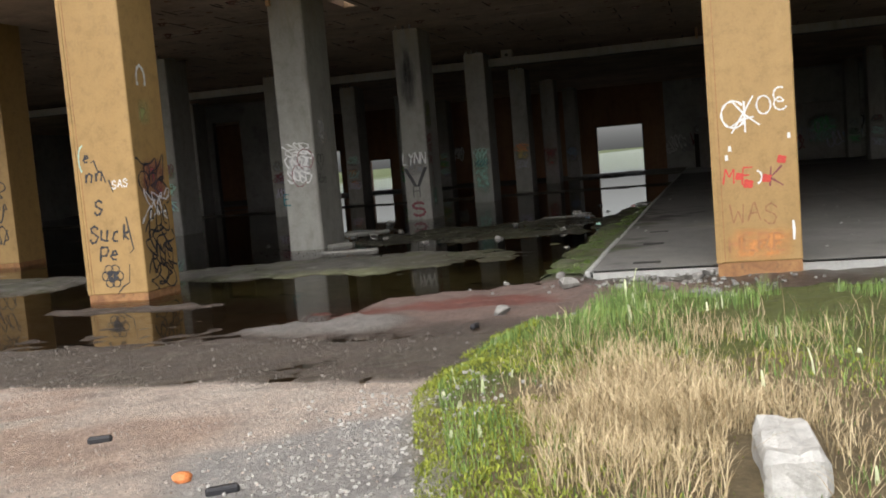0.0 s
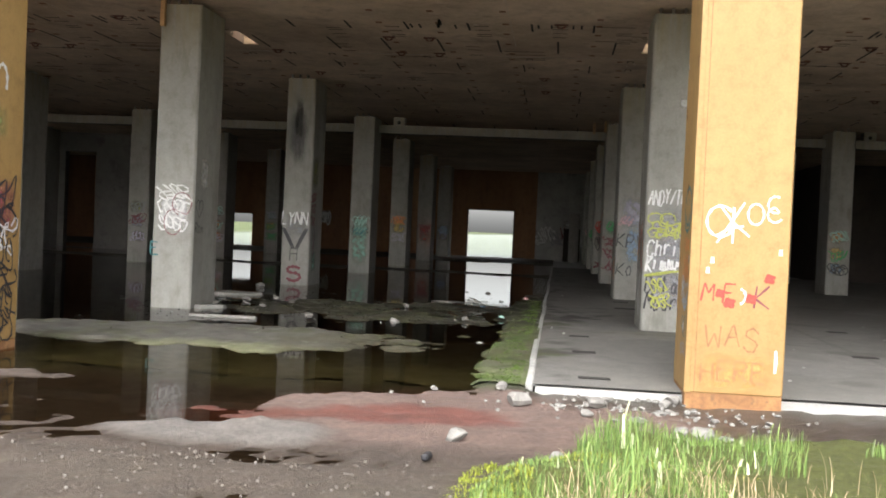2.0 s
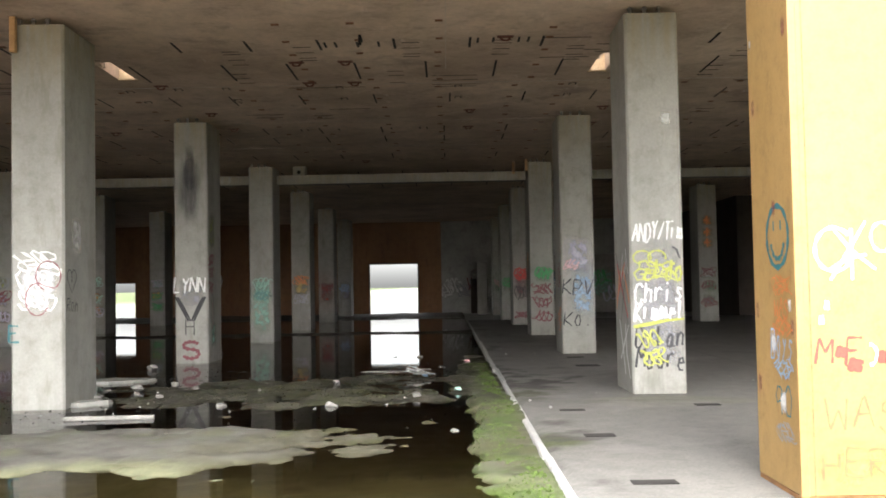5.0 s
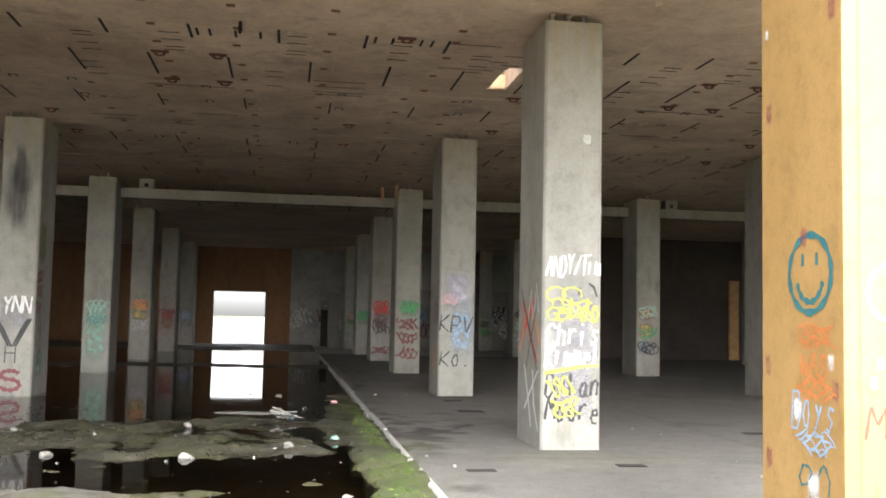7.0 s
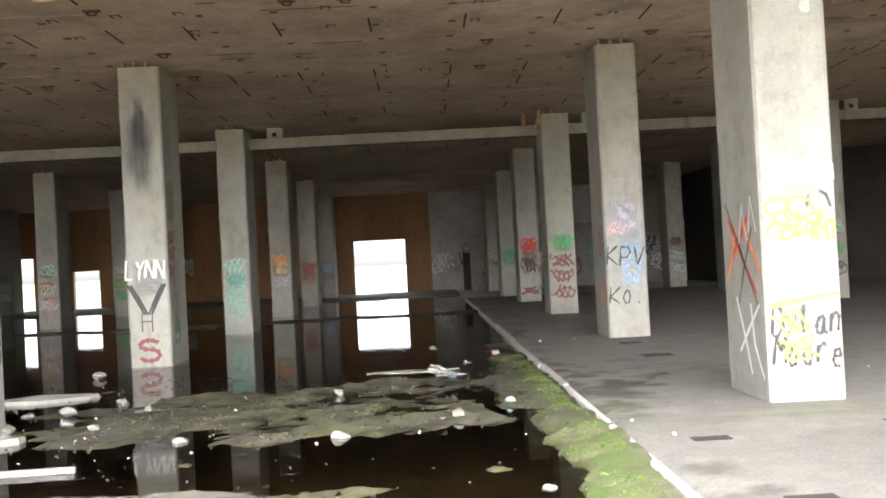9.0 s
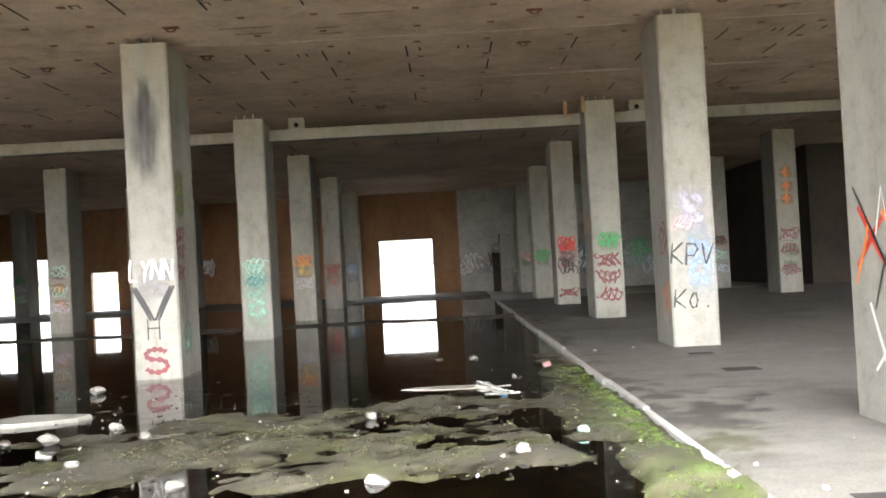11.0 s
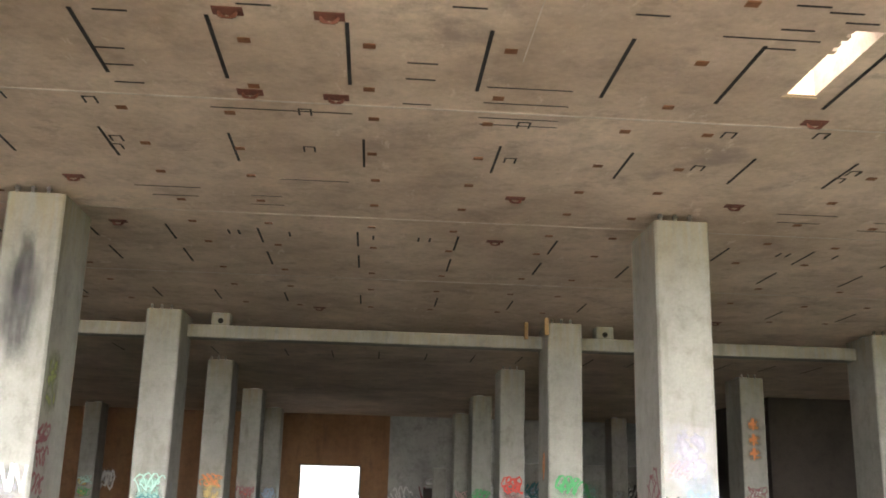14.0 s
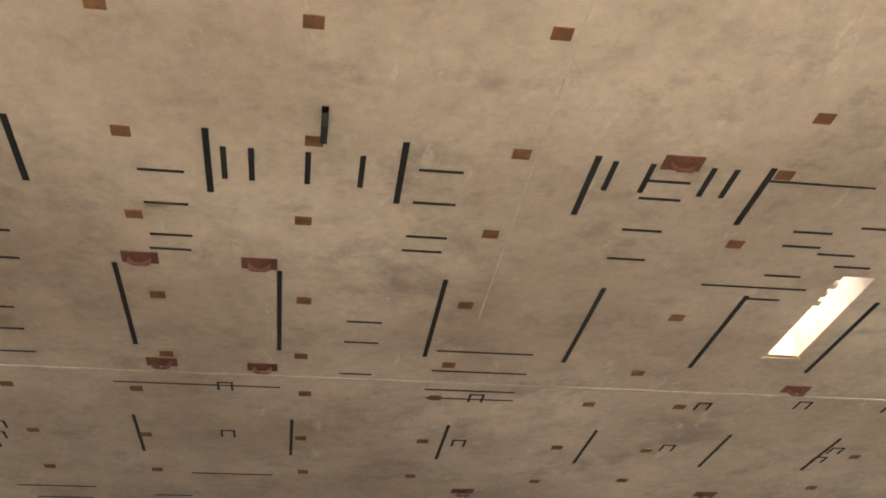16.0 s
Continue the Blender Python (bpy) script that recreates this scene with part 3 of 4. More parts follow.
wall_y("wall_north", WEST, -8.2, BACK, [(-27.6, -24.6, 0.05, 2.9), (-22.5, -21.1, 0.08, 2.08)], BROWN, "brown panelled back wall with bright openings")
wall_y("wall_panel", -8.2, -3.2, BACK - 0.02, [(-7.38, -4.59, 0.02, 2.92)], BROWN, "rust-brown panel wall round a square doorway")
wall_y("wall_grey", -3.2, 10.0, BACK, [], WALL, "grey concrete back wall with graffiti")
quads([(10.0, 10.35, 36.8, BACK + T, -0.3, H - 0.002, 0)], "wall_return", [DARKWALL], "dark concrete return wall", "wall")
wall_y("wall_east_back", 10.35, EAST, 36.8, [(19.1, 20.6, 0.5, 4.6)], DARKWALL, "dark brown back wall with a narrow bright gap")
quads([(WEST - T, WEST, 0.0, BACK + T, -0.3, H - 0.002, 0)], "wall_west", [WALL], "dim concrete side wall", "wall")
quads([(EAST, EAST + T, 0.0, BACK + T, -0.3, H - 0.002, 0)], "wall_east", [WALL], "dim concrete side wall", "wall")
quads([(WEST - 0.4, EAST + 0.4, -0.3, 0.1, H + 0.5, 14.0, 0), (WEST - 0.4, EAST + 0.4, BACK, BACK + 0.4, H + 0.5, 14.0, 0)], "facade", [YELLOW], "plain yellow upper front of the hall", "facade")
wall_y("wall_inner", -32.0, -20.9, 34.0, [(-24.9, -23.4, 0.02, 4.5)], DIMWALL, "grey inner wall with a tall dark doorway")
low = thing("partition_wall", boxed(0.0, 9.95, 48.0, 48.25, -0.05, 3.2, bevel=0.02), COLUMN, "low concrete partition covered in graffiti", "partition")
thing("pillar_block", boxed(-1.2, -0.62, 48.2, 48.7, -0.05, 2.9, bevel=0.02), COLUMN, "short grey concrete pier beside the partition", "pier")
o = thing("door_panel", boxed(-1.5, -0.5, BACK - 0.08, BACK - 0.01, -0.02, 2.0, bevel=0.01), DARKWALL, "closed dark steel door in the back wall", "door")
dw = tagged(new("door_1"), "square doorway frame of weathered steel", "doorway", "", "structure")
for a in ((-7.45, -7.38, 0.02, 2.92), (-4.59, -4.52, 0.02, 2.92), (-7.45, -4.52, 2.92, 2.98), (-7.45, -4.52, -0.04, 0.02)):
    part("door_frame", boxed(a[0], a[1], BACK - 0.06, BACK - 0.025, a[2], a[3], bevel=0.005), STEEL, dw)


# Added board: its orange stands in for a sun-lit strip at this wall.
thing("sunlit_strip", boxed(16.15, 16.6, 36.68, 36.79, SLAB_Z, 3.6, bevel=0.015), TIMBER, "orange-brown board put in for a sun-lit strip by the dark wall", "board")


# ---- columns ----
def square(half, z0, z1, cham=0.03, extra=0.0):
    bm = bmesh.new()
    p = [(half - cham, -half), (half, -half + cham), (half, half - cham), (half - cham, half), (-half + cham, half), (-half, half - cham), (-half, -half + cham), (-half + cham, -half)]
    p = [(q[0], q[1] + (extra if q[1] > 0 else 0)) for q in p]
    lo, hi = [bm.verts.new((*q, z0)) for q in p], [bm.verts.new((*q, z1)) for q in p]
    for i in range(8):
        bm.faces.new((lo[i], lo[(i + 1) % 8], hi[(i + 1) % 8], hi[i]))
    bm.faces.new(hi)
    bm.faces.new(lo[::-1])
    return bm


SHAFT = mesh_of("column", square(HALF, -0.25, TOP, extra=0.5), COLUMN)
NECK = mesh_of("neck", square(0.15, TOP, H + 0.01), WALL)
bm = bmesh.new()
box(bm, -0.022, 0.022, -0.02, 0.02, 0, 0.17, bevel=0.006)
box(bm, -0.034, 0.034, -0.03, 0.03, 0.05, 0.085, bevel=0.006)
BOLT = mesh_of("bolt", bm, STEEL)
columns = {}


def child(name, data, parent, m, label=""):
    o = new(name, data)
    o.parent, o.matrix_basis = parent, m
    return tagged(o, label)


for i, x in enumerate(COLS_X):
    for j, y in enumerate(EAST_Y if x > 8 else ROWS_Y):
        if i == 1 and j == 0:
            continue
        o = tagged(new("column", SHAFT), "square grey concrete column with faded graffiti", "column", "concrete columns")
        o.matrix_basis = pose(x, y + HALF, 0)
        child("neck", NECK, o, pose(0, 0.5, 0), "recessed concrete bearing")
        for bx in (-0.2, 0.0, 0.2) if j < 4 else ():
            child("bolt", BOLT, o, pose(bx - 0.07, -HALF + 0.06, TOP), "steel lifting bolt")
        columns[i, j] = o


def yellow_column(x, y, w, d):
    o = tagged(new("yellow_column"), "tall yellow-painted square column with graffiti and rusty foot", "column", "yellow front columns")
    o.matrix_basis = pose(x, y, 0)
    part("shaft", boxed(-w / 2, w / 2, 0.0, d, 0.1, H + 0.55, bevel=0.012), YELLOW, o)
    part("foot", boxed(-w / 2 + 0.006, w / 2 - 0.006, 0.006, d - 0.006, -0.25, 0.1), RUSTY, o, "rust-stained foot")
    part("edge_strip", boxed(-w / 2 - 0.008, -w / 2 + 0.05, -0.008, 0.05, 0.1, H + 0.5, bevel=0.004), YELLOW, o)
    part("seam", boxed(-w / 2 + 0.085, -w / 2 + 0.094, -0.003, 0.02, 0.1, H + 0.5), RUSTY, o, "rusty joint in the casing")
    return o


yellow = {}
for k, (x, y) in enumerate([(-0.04, 0.0), (-8.43, 0.05), (8.4, 0.0), (16.8, 0.0), (25.2, 0.0), (-15.85, 6.75), (-25.2, 0.0), (-33.6, 0.0)]):
    yellow[k] = yellow_column(x, y, 0.93, 0.85 if k == 1 else 0.92)

# ---- graffiti ----
def on_face(face, u, v, lift, half=HALF, depth=None):
    """Local pose on a column's face: front, west or east; u to the right as seen, v up."""
    if depth is None:
        return {"front": pose(u, -half - lift, v, 90), "west": pose(-half - lift, -u, v, 90, 0, -90), "east": pose(half + lift, u, v, 90, 0, 90)}[face]
    return {"front": pose(u, -lift, v, 90), "west": pose(-half - lift, depth / 2 - u, v, 90, 0, -90), "east": pose(half + lift, depth / 2 + u, v, 90, 0, 90)}[face]


GLYPHS = {  # strokes on a ten by ten square, two digits a corner
    "A": "00 48 59 90,24 74", "B": "00 09 69 77 55 05 75 83 60 00", "C": "87 69 29 06 03 20 60 82", "D": "00 09 49 86 83 40 00", "E": "90 00 09 89,05 65", "H": "00 09,05 85,89 80", "I": "00 09",
    "K": "00 09,89 04 90", "L": "09 00 80", "M": "00 19 54 89 90", "N": "00 09 90 99", "O": "49 16 13 40 80 93 96 69 49", "P": "00 09 69 87 64 04", "R": "00 09 69 87 65 05 90", "S": "87 59 18 16 64 83 60 20 02",
    "T": "09 99,49 40", "V": "09 40 99", "W": "09 20 56 80 99", "Y": "09 45 99,45 40", "/": "00 99", "9": "80 88 69 29 06 24 65 88", "0": "49 16 13 40 80 93 96 69 49",
    "a": "65 25 03 10 40 65 60 90", "c": "65 25 02 20 60", "d": "65 25 02 20 60,69 60", "e": "03 63 55 25 02 20 60", "h": "09 00 04 36 65 60", "i": "16 10,18 19", "k": "09 00,55 03 60", "l": "19 11 30", "m": "06 00 04 25 40 44 65 80",
    "n": "06 00 04 36 65 60", "o": "26 03 20 50 63 46 26", "r": "06 00 04 46 65", "s": "65 26 14 52 20 01", "u": "06 01 30 60,66 60 80", "y": "06 33,66 20 00", "." : "20 31", "+": "05 95,59 50", "g": "65 25 03 20 60 66 6000"[:-2]}


def lettering(parent, m, words, size, ink, fat=0.006, shear=0.15, wide=0.7):
    """Words sprayed by hand: one uneven stroke after another."""
    r = random.Random(len(words) + int(size * 100) + ord(words[0]))
    adv = min(size * 0.62, wide / max(len(words), 1))
    u = -adv * len(words) / 2
    for ch in words:
        up = r.uniform(-0.08, 0.08) * size
        for k, line in enumerate(GLYPHS.get(ch, "").split(",")):
            p = []
            for q in line.split():
                gx_, gy_ = int(q[0]) / 9, int(q[1]) / 9
                p.append((u + adv * 0.8 * (gx_ + r.uniform(-0.04, 0.04)) + shear * size * gy_ * 0.5, up + size * 0.75 * (gy_ - 0.5 + r.uniform(-0.03, 0.03))))
            if len(p) > 1:
                full = [(a0 + (a1 - a0) * t, b0 + (b1 - b0) * t) for (a0, b0), (a1, b1) in zip(p, p[1:]) for t in (0.04, 0.3, 0.65, 0.96)]
                ribbon(parent, m @ pose(0, 0, 0.0006 * k), full, 0.018 + 1.4 * fat, ink, "graffiti_letter")
        u += adv


def ribbon(parent, m, pts, width, ink, name="graffiti_stroke"):
    """A sprayed line through the points of a path on the face."""
    vs, fs = [], []
    for i, (a, c) in enumerate(pts):
        p, q = pts[max(i - 1, 0)], pts[min(i + 1, len(pts) - 1)]
        dx, dy = q[0] - p[0], q[1] - p[1]
        k = math.hypot(dx, dy) or 1.0
        w = width * 0.5 * (0.8 + 0.3 * math.sin(i * 1.7))
        vs += [(a - dy / k * w, c + dx / k * w, i * 0.00004), (a + dy / k * w, c - dx / k * w, i * 0.00004)]
        if i:
            fs.append((2 * i - 2, 2 * i - 1, 2 * i + 1, 2 * i))
    me = bpy.data.meshes.new(name)
    me.from_pydata(vs, [], fs)
    me.materials.append(ink)
    return child(name, me, parent, m)


def scribble(parent, m, w, h, width, ink, seed, loops=3, steps=46):
    r = random.Random(seed)
    ph = [r.uniform(0, 6.28) for _ in range(4)]
    fr = [r.choice((1, 2)) * loops, r.choice((2, 3)) * loops]
    pts = []
    for i in range(steps):
        t = i / (steps - 1)
        pts.append((w * (t - 0.5) * 0.8 + 0.16 * w * math.sin(6.28 * fr[0] * t + ph[0]), 0.34 * h * math.sin(6.28 * loops * t * 0.9 + ph[1]) + 0.14 * h * math.sin(6.28 * fr[1] * t + ph[2])))
    return ribbon(parent, m, pts, width, ink)


def overspray(parent, m, w, h, ink, seed):
    r = random.Random(seed)
    k = 18
    vs = [(0, 0, 0)] + [(w / 2 * math.copysign(abs(math.cos(6.283 * i / k)) ** 0.5, math.cos(6.283 * i / k)) * r.uniform(0.82, 1), h / 2 * math.copysign(abs(math.sin(6.283 * i / k)) ** 0.5, math.sin(6.283 * i / k)) * r.uniform(0.75, 1), 0) for i in range(k)]
    me = bpy.data.meshes.new("graffiti_overspray")
    vs += [(x * 0.55, y * 0.55, 0) for x, y, _ in vs[1:]]
    me.from_pydata(vs, [], [(0, 1 + k + i, 1 + k + (i + 1) % k) for i in range(k)] + [(1 + i, 1 + (i + 1) % k, 1 + k + (i + 1) % k, 1 + k + i) for i in range(k)])
    me.attributes.new("cover", 'FLOAT', 'POINT').data.foreach_set("value", [1.0] + [0.0] * k + [0.85] * k)
    me.materials.append(ink)
    return child("graffiti_overspray", me, parent, m)


def arc(cx, cy, rx, ry, a0, a1, n=24):
    return [(cx + rx * math.cos(radians(a0 + (a1 - a0) * i / n)), cy + ry * math.sin(radians(a0 + (a1 - a0) * i / n))) for i in range(n + 1)]


def F(face, u, v, lift=0.003):
    return on_face(face, u, v, lift)


c = columns[2, 0]                            # big column with pale block letters and a heart
overspray(c, F("front", 0.0, 1.65, 0.0015), 0.7, 0.85, HAZE["white"], 1)
for k, (s, z) in enumerate((("BIN", 2.02), ("EM", 1.78), ("SHM", 1.48))):
    scribble(c, F("front", 0.0, z), 0.62, 0.3, 0.035, INK["white"], 300 + k, 4)
ribbon(c, F("front", 0.05, 1.7, 0.006), arc(0.1, 0.12, 0.17, 0.2, 250, -60) + arc(-0.05, -0.2, 0.16, 0.22, 60, 330), 0.02, INK["maroon"])
lettering(c, F("front", -0.3, 1.05), "E", 0.3, INK["teal"], 0.01, 0)
ribbon(c, F("east", -0.1, 1.75), arc(-0.08, 0.05, 0.085, 0.1, -40, 200) + [(0.0, -0.17)], 0.022, INK["black"])
ribbon(c, F("east", -0.1, 1.75), arc(0.08, 0.05, 0.085, 0.1, 220, -20) + [(0.0, -0.17)][:0] + [(0.0, -0.17)], 0.022, INK["black"])
lettering(c, F("east", -0.06, 1.42), "Ron", 0.24, INK["black"], 0.004)
overspray(c, F("east", 0.1, 2.4, 0.0015), 0.45, 0.6, HAZE["white"], 3)

c = columns[2, 1]                            # column with the tall letters
lettering(c, F("front", -0.04, 1.72), "LYNN", 0.46, INK["white"], 0.02)
overspray(c, F("front", 0.0, 1.55, 0.0015), 0.7, 0.8, HAZE["grey"], 5)
for du in (-0.025, 0.025):
    ribbon(c, F("front", 0, 1.2, 0.004), [(-0.33 + du, 0.25), (-0.2 + du, 0.02), (-0.05 + du, -0.28)], 0.05, INK["black"])
    ribbon(c, F("front", 0, 1.2, 0.004), [(0.28 + du, 0.25), (0.16 + du, 0.02), (0.02 + du, -0.28)], 0.05, INK["black"])
for seg in ([(-0.13, 0.95), (-0.13, 0.62)], [(0.05, 0.95), (0.05, 0.62)], [(-0.13, 0.8), (0.05, 0.8)]):
    ribbon(c, F("front", 0, 0, 0.004), seg, 0.022, INK["black"])
ribbon(c, F("front", -0.02, 0.28, 0.004), arc(0.0, 0.11, 0.16, 0.08, 20, 250) + arc(0.0, -0.07, 0.17, 0.1, 90, -160), 0.09, INK["maroon"])
overspray(c, F("front", -0.03, 3.8, 0.0015), 0.56, 1.7, HAZE["soot"], 7)
overspray(c, F("front", -0.02, 4.3, 0.0025), 0.26, 1.1, HAZE["soot"], 8)
overspray(c, F("east", 0.0, 2.9, 0.0015), 0.6, 1.0, HAZE["lime"], 9)
for k, z in enumerate((2.25, 1.98, 1.65)):
    scribble(c, F("east", -0.1, z), 0.5, 0.26, 0.05, INK["maroon"], 20 + k, 3)
ribbon(c, F("east", 0.0, 1.05), arc(0, 0, 0.13, 0.45, 0, 360, 30), 0.03, INK["black"])
ribbon(c, F("east", 0.0, 1.0, 0.005), arc(0, 0, 0.05, 0.3, 0, 360, 30), 0.03, INK["maroon"])
overspray(c, F("east", 0.1, 0.6, 0.0015), 0.5, 0.7, HAZE["mint"], 10)

c = columns[2, 2]                            # mint green column
overspray(c, F("front", 0.0, 1.0, 0.0015), 0.7, 1.8, HAZE["mint"], 11)
overspray(c, F("front", 0.0, 1.55, 0.0022), 0.7, 0.9, HAZE["mint"], 12)
scribble(c, F("front", 0, 1.75), 0.6, 0.4, 0.035, INK["mint"], 13, 4)
scribble(c, F("front", 0, 1.4), 0.5, 0.3, 0.03, INK["teal"], 14, 4)
scribble(c, F("east", 0, 1.6), 0.6, 0.5, 0.03, INK["grey"], 15, 4)
c = columns[2, 3]
overspray(c, F("front", 0.0, 1.7, 0.0015), 0.7, 0.9, HAZE["ochre"], 16)
scribble(c, F("front", 0, 1.9), 0.6, 0.4, 0.04, INK["orange"], 17, 4)
scribble(c, F("front", 0, 1.2), 0.6, 0.4, 0.03, INK["lilac"], 18, 4)
for j in (4, 5):
    c = columns[2, j]
    overspray(c, F("front", 0.0, 1.4, 0.0015), 0.7, 1.3, HAZE["lilac" if j == 5 else "red"], 30 + j)
    scribble(c, F("front", 0, 1.6), 0.6, 0.5, 0.04, INK["blue" if j == 5 else "maroon"], 33 + j, 4)

c = columns[3, 0]                            # column with the list of names
overspray(c, F("front", 0.0, 1.35, 0.0012), 0.74, 2.1, HAZE["grey"], 41)
lettering(c, F("front", 0.02, 2.27, 0.005), "ANDY/Tim", 0.34, INK["white"], 0.008)
for k, (words, z, ink, fat, back) in enumerate((("Geldo", 1.74, "yellow", 0.016, "grey"), ("Chris", 1.45, "white", 0.011, "grey"), ("Kimmel", 1.19, "white", 0.017, "grey"), ("Dylan", 0.85, "black", 0.012, "grey"), ("Moore", 0.55, "black", 0.012, "grey"))):
    overspray(c, F("front", 0.02, z + 0.02, 0.002), 0.66, 0.3, HAZE[back], 50 + k)
    lettering(c, F("front", 0.03, z, 0.006), words, 0.36, INK[ink], fat)
for u in (-0.2, 0.0):                        # yellow loops over the upper name
    ribbon(c, F("front", u, 1.92, 0.008), arc(0, 0, 0.12, 0.09, -20, 260), 0.028, INK["yellow"])
ribbon(c, F("front", 0.22, 2.0, 0.007), [(-0.12, 0.02), (-0.14, -0.08)], 0.022, INK["black"])
ribbon(c, F("front", 0.24, 2.0, 0.007), [(-0.03, 0.06), (0.03, 0.02), (0.07, -0.1)], 0.03, INK["black"])
scribble(c, F("front", -0.02, 1.74, 0.004), 0.6, 0.3, 0.03, INK["yellow"], 57, 4)
ribbon(c, F("front", 0, 1.02, 0.008), [(-0.34, -0.04), (-0.1, 0.0), (0.1, 0.04), (0.35, 0.06)], 0.05, INK["yellow"])
for k, (u, z) in enumerate(((-0.12, 0.82), (-0.08, 0.58))):
    scribble(c, F("front", u, z, 0.009 + 0.001 * k), 0.36, 0.26, 0.032, INK["yellow"], 58 + k, 3)
for k, (ink, w, pts) in enumerate((("red", 0.05, [(-0.3, 1.35), (-0.1, 1.6), (0.12, 1.86)]), ("red", 0.05, [(-0.26, 1.85), (-0.05, 1.5), (0.22, 1.1)]), ("orange", 0.045, [(0.02, 1.8), (0.2, 1.5), (0.3, 1.3)]), ("orange", 0.04, [(-0.32, 1.2), (-0.2, 1.5), (-0.12, 1.75)]),
                                   ("black", 0.028, [(-0.3, 2.02), (-0.05, 1.55), (0.26, 0.95)]), ("black", 0.025, [(0.2, 1.75), (0.0, 1.3), (-0.1, 1.0)]), ("white", 0.03, [(-0.05, 1.6), (0.04, 1.98), (0.1, 1.62)]), ("white", 0.03, [(0.14, 1.7), (0.2, 2.05), (0.28, 1.7)]),
                                   ("white", 0.04, [(-0.15, 1.05), (0.0, 0.6), (0.08, 0.3)]), ("white", 0.04, [(0.12, 1.0), (0.16, 0.6), (0.3, 0.28)]), ("white", 0.035, [(0.28, 1.0), (0.05, 0.72), (-0.12, 0.5)]))):
    ribbon(c, F("west", -0.2, 0.0, 0.003 + 0.0015 * k), [(1.6 * u, z) for u, z in pts], w * 1.2, INK[ink])
overspray(c, F("front", 0.17, 3.82), 0.16, 0.2, HAZE["white"], 321)

c = columns[3, 1]
overspray(c, F("front", 0.0, 2.2, 0.0012), 0.74, 1.0, HAZE["lilac"], 71)
overspray(c, F("front", 0.1, 1.4, 0.0016), 0.6, 1.3, HAZE["blue"], 72)
lettering(c, F("front", 0.0, 1.5), "KPV", 0.46, INK["black"], 0.012)
lettering(c, F("front", 0.02, 0.82), "Ko.", 0.42, INK["black"], 0.01)
for k, ink in enumerate(("maroon", "grey", "orange")):
    scribble(c, F("west", 0.0, 1.8 - 0.5 * k), 0.6, 0.6, 0.035, INK[ink], 74 + k, 3)
scribble(c, F("front", -0.15, 2.0), 0.35, 0.25, 0.03, INK["pink"], 79, 3)
c = columns[3, 2]
overspray(c, F("front", 0.05, 1.9, 0.0012), 0.6, 0.55, HAZE["green"], 81)
scribble(c, F("front", 0.05, 1.92), 0.6, 0.4, 0.06, INK["green"], 82, 4)
for k, z in enumerate((1.45, 1.05, 0.65)):
    scribble(c, F("front", 0.0, z), 0.6, 0.36, 0.05, INK["maroon"], 310 + k, 4)
overspray(c, F("west", -0.2, 2.3, 0.0012), 0.3, 0.8, HAZE["red"], 83)
scribble(c, F("west", -0.15, 2.3), 0.25, 0.6, 0.06, INK["orange"], 84, 3)
c = columns[3, 3]
overspray(c, F("front", 0.0, 1.6, 0.0012), 0.7, 1.2, HAZE["maroon"], 86)
scribble(c, F("front", 0.0, 2.0), 0.6, 0.5, 0.07, INK["red"], 87, 4)
scribble(c, F("front", 0.0, 1.3), 0.6, 0.6, 0.05, INK["black"], 88, 4)
scribble(c, F("front", 0.0, 0.45), 0.6, 0.3, 0.05, INK["maroon"], 320, 4)
for j, inkname in ((4, "green"), (5, "pink")):
    c = columns[3, j]
    overspray(c, F("front", 0.0, 1.6, 0.0012), 0.7, 0.8, HAZE["green"], 90 + j)
    scribble(c, F("front", 0.0, 1.7), 0.6, 0.5, 0.06, INK[inkname], 92 + j, 4)
k = 100
for (i, j), c in columns.items():            # fainter scrawls on the outer rows
    if i in (0, 1, 4, 5):
        r = random.Random(i * 10 + j)
        for z in (1.9, 1.4, 0.9):
            ink = r.choice(list(HAZE))
            if ink != "soot":
                overspray(c, F("front", r.uniform(-0.1, 0.1), z, 0.0012), 0.6, 0.5, HAZE[ink], k)
            scribble(c, F("front", 0.0, z + r.uniform(-0.1, 0.1)), 0.6, 0.4, 0.04, INK[r.choice(("black", "mint", "grey", "maroon", "lilac", "green"))], k, 4)
            k += 1
c = columns[4, 3]
for z in (3.9, 3.45, 3.05):
    overspray(c, F("front", 0.0, z), 0.5, 0.45, HAZE["orange"], int(z * 10))
    lettering(c, F("front", 0.0, z, 0.005), "+", 0.5, INK["orange"], 0.05, 0)

Y = yellow[0]


def G(face, u, v, lift=0.003, d=0.92):
    return on_face(face, u, v, lift, 0.465, d)


ribbon(Y, G("front", -0.2, 1.78), arc(0, 0, 0.13, 0.15, 40, 330), 0.028, INK["white"])
for seg in ([(-0.25, 1.55), (-0.12, 1.75), (0.0, 1.95)], [(-0.22, 1.9), (-0.1, 1.75), (0.06, 1.62)], [(-0.1, 1.55), (-0.1, 1.9)], [(0.0, 1.72), (-0.12, 1.7), (-0.26, 1.62)]):
    ribbon(Y, G("front", 0.02, 0.02, 0.005), seg, 0.022, INK["white"])
ribbon(Y, G("front", 0.13, 1.86), arc(0, 0, 0.075, 0.1, 0, 360), 0.022, INK["white"])
ribbon(Y, G("front", 0.31, 1.92), arc(0, 0.04, 0.07, 0.08, 60, 300) + arc(0, -0.06, 0.07, 0.07, 90, 330), 0.022, INK["white"])
lettering(Y, G("front", -0.28, 1.1), "M", 0.24, INK["red"], 0.003)
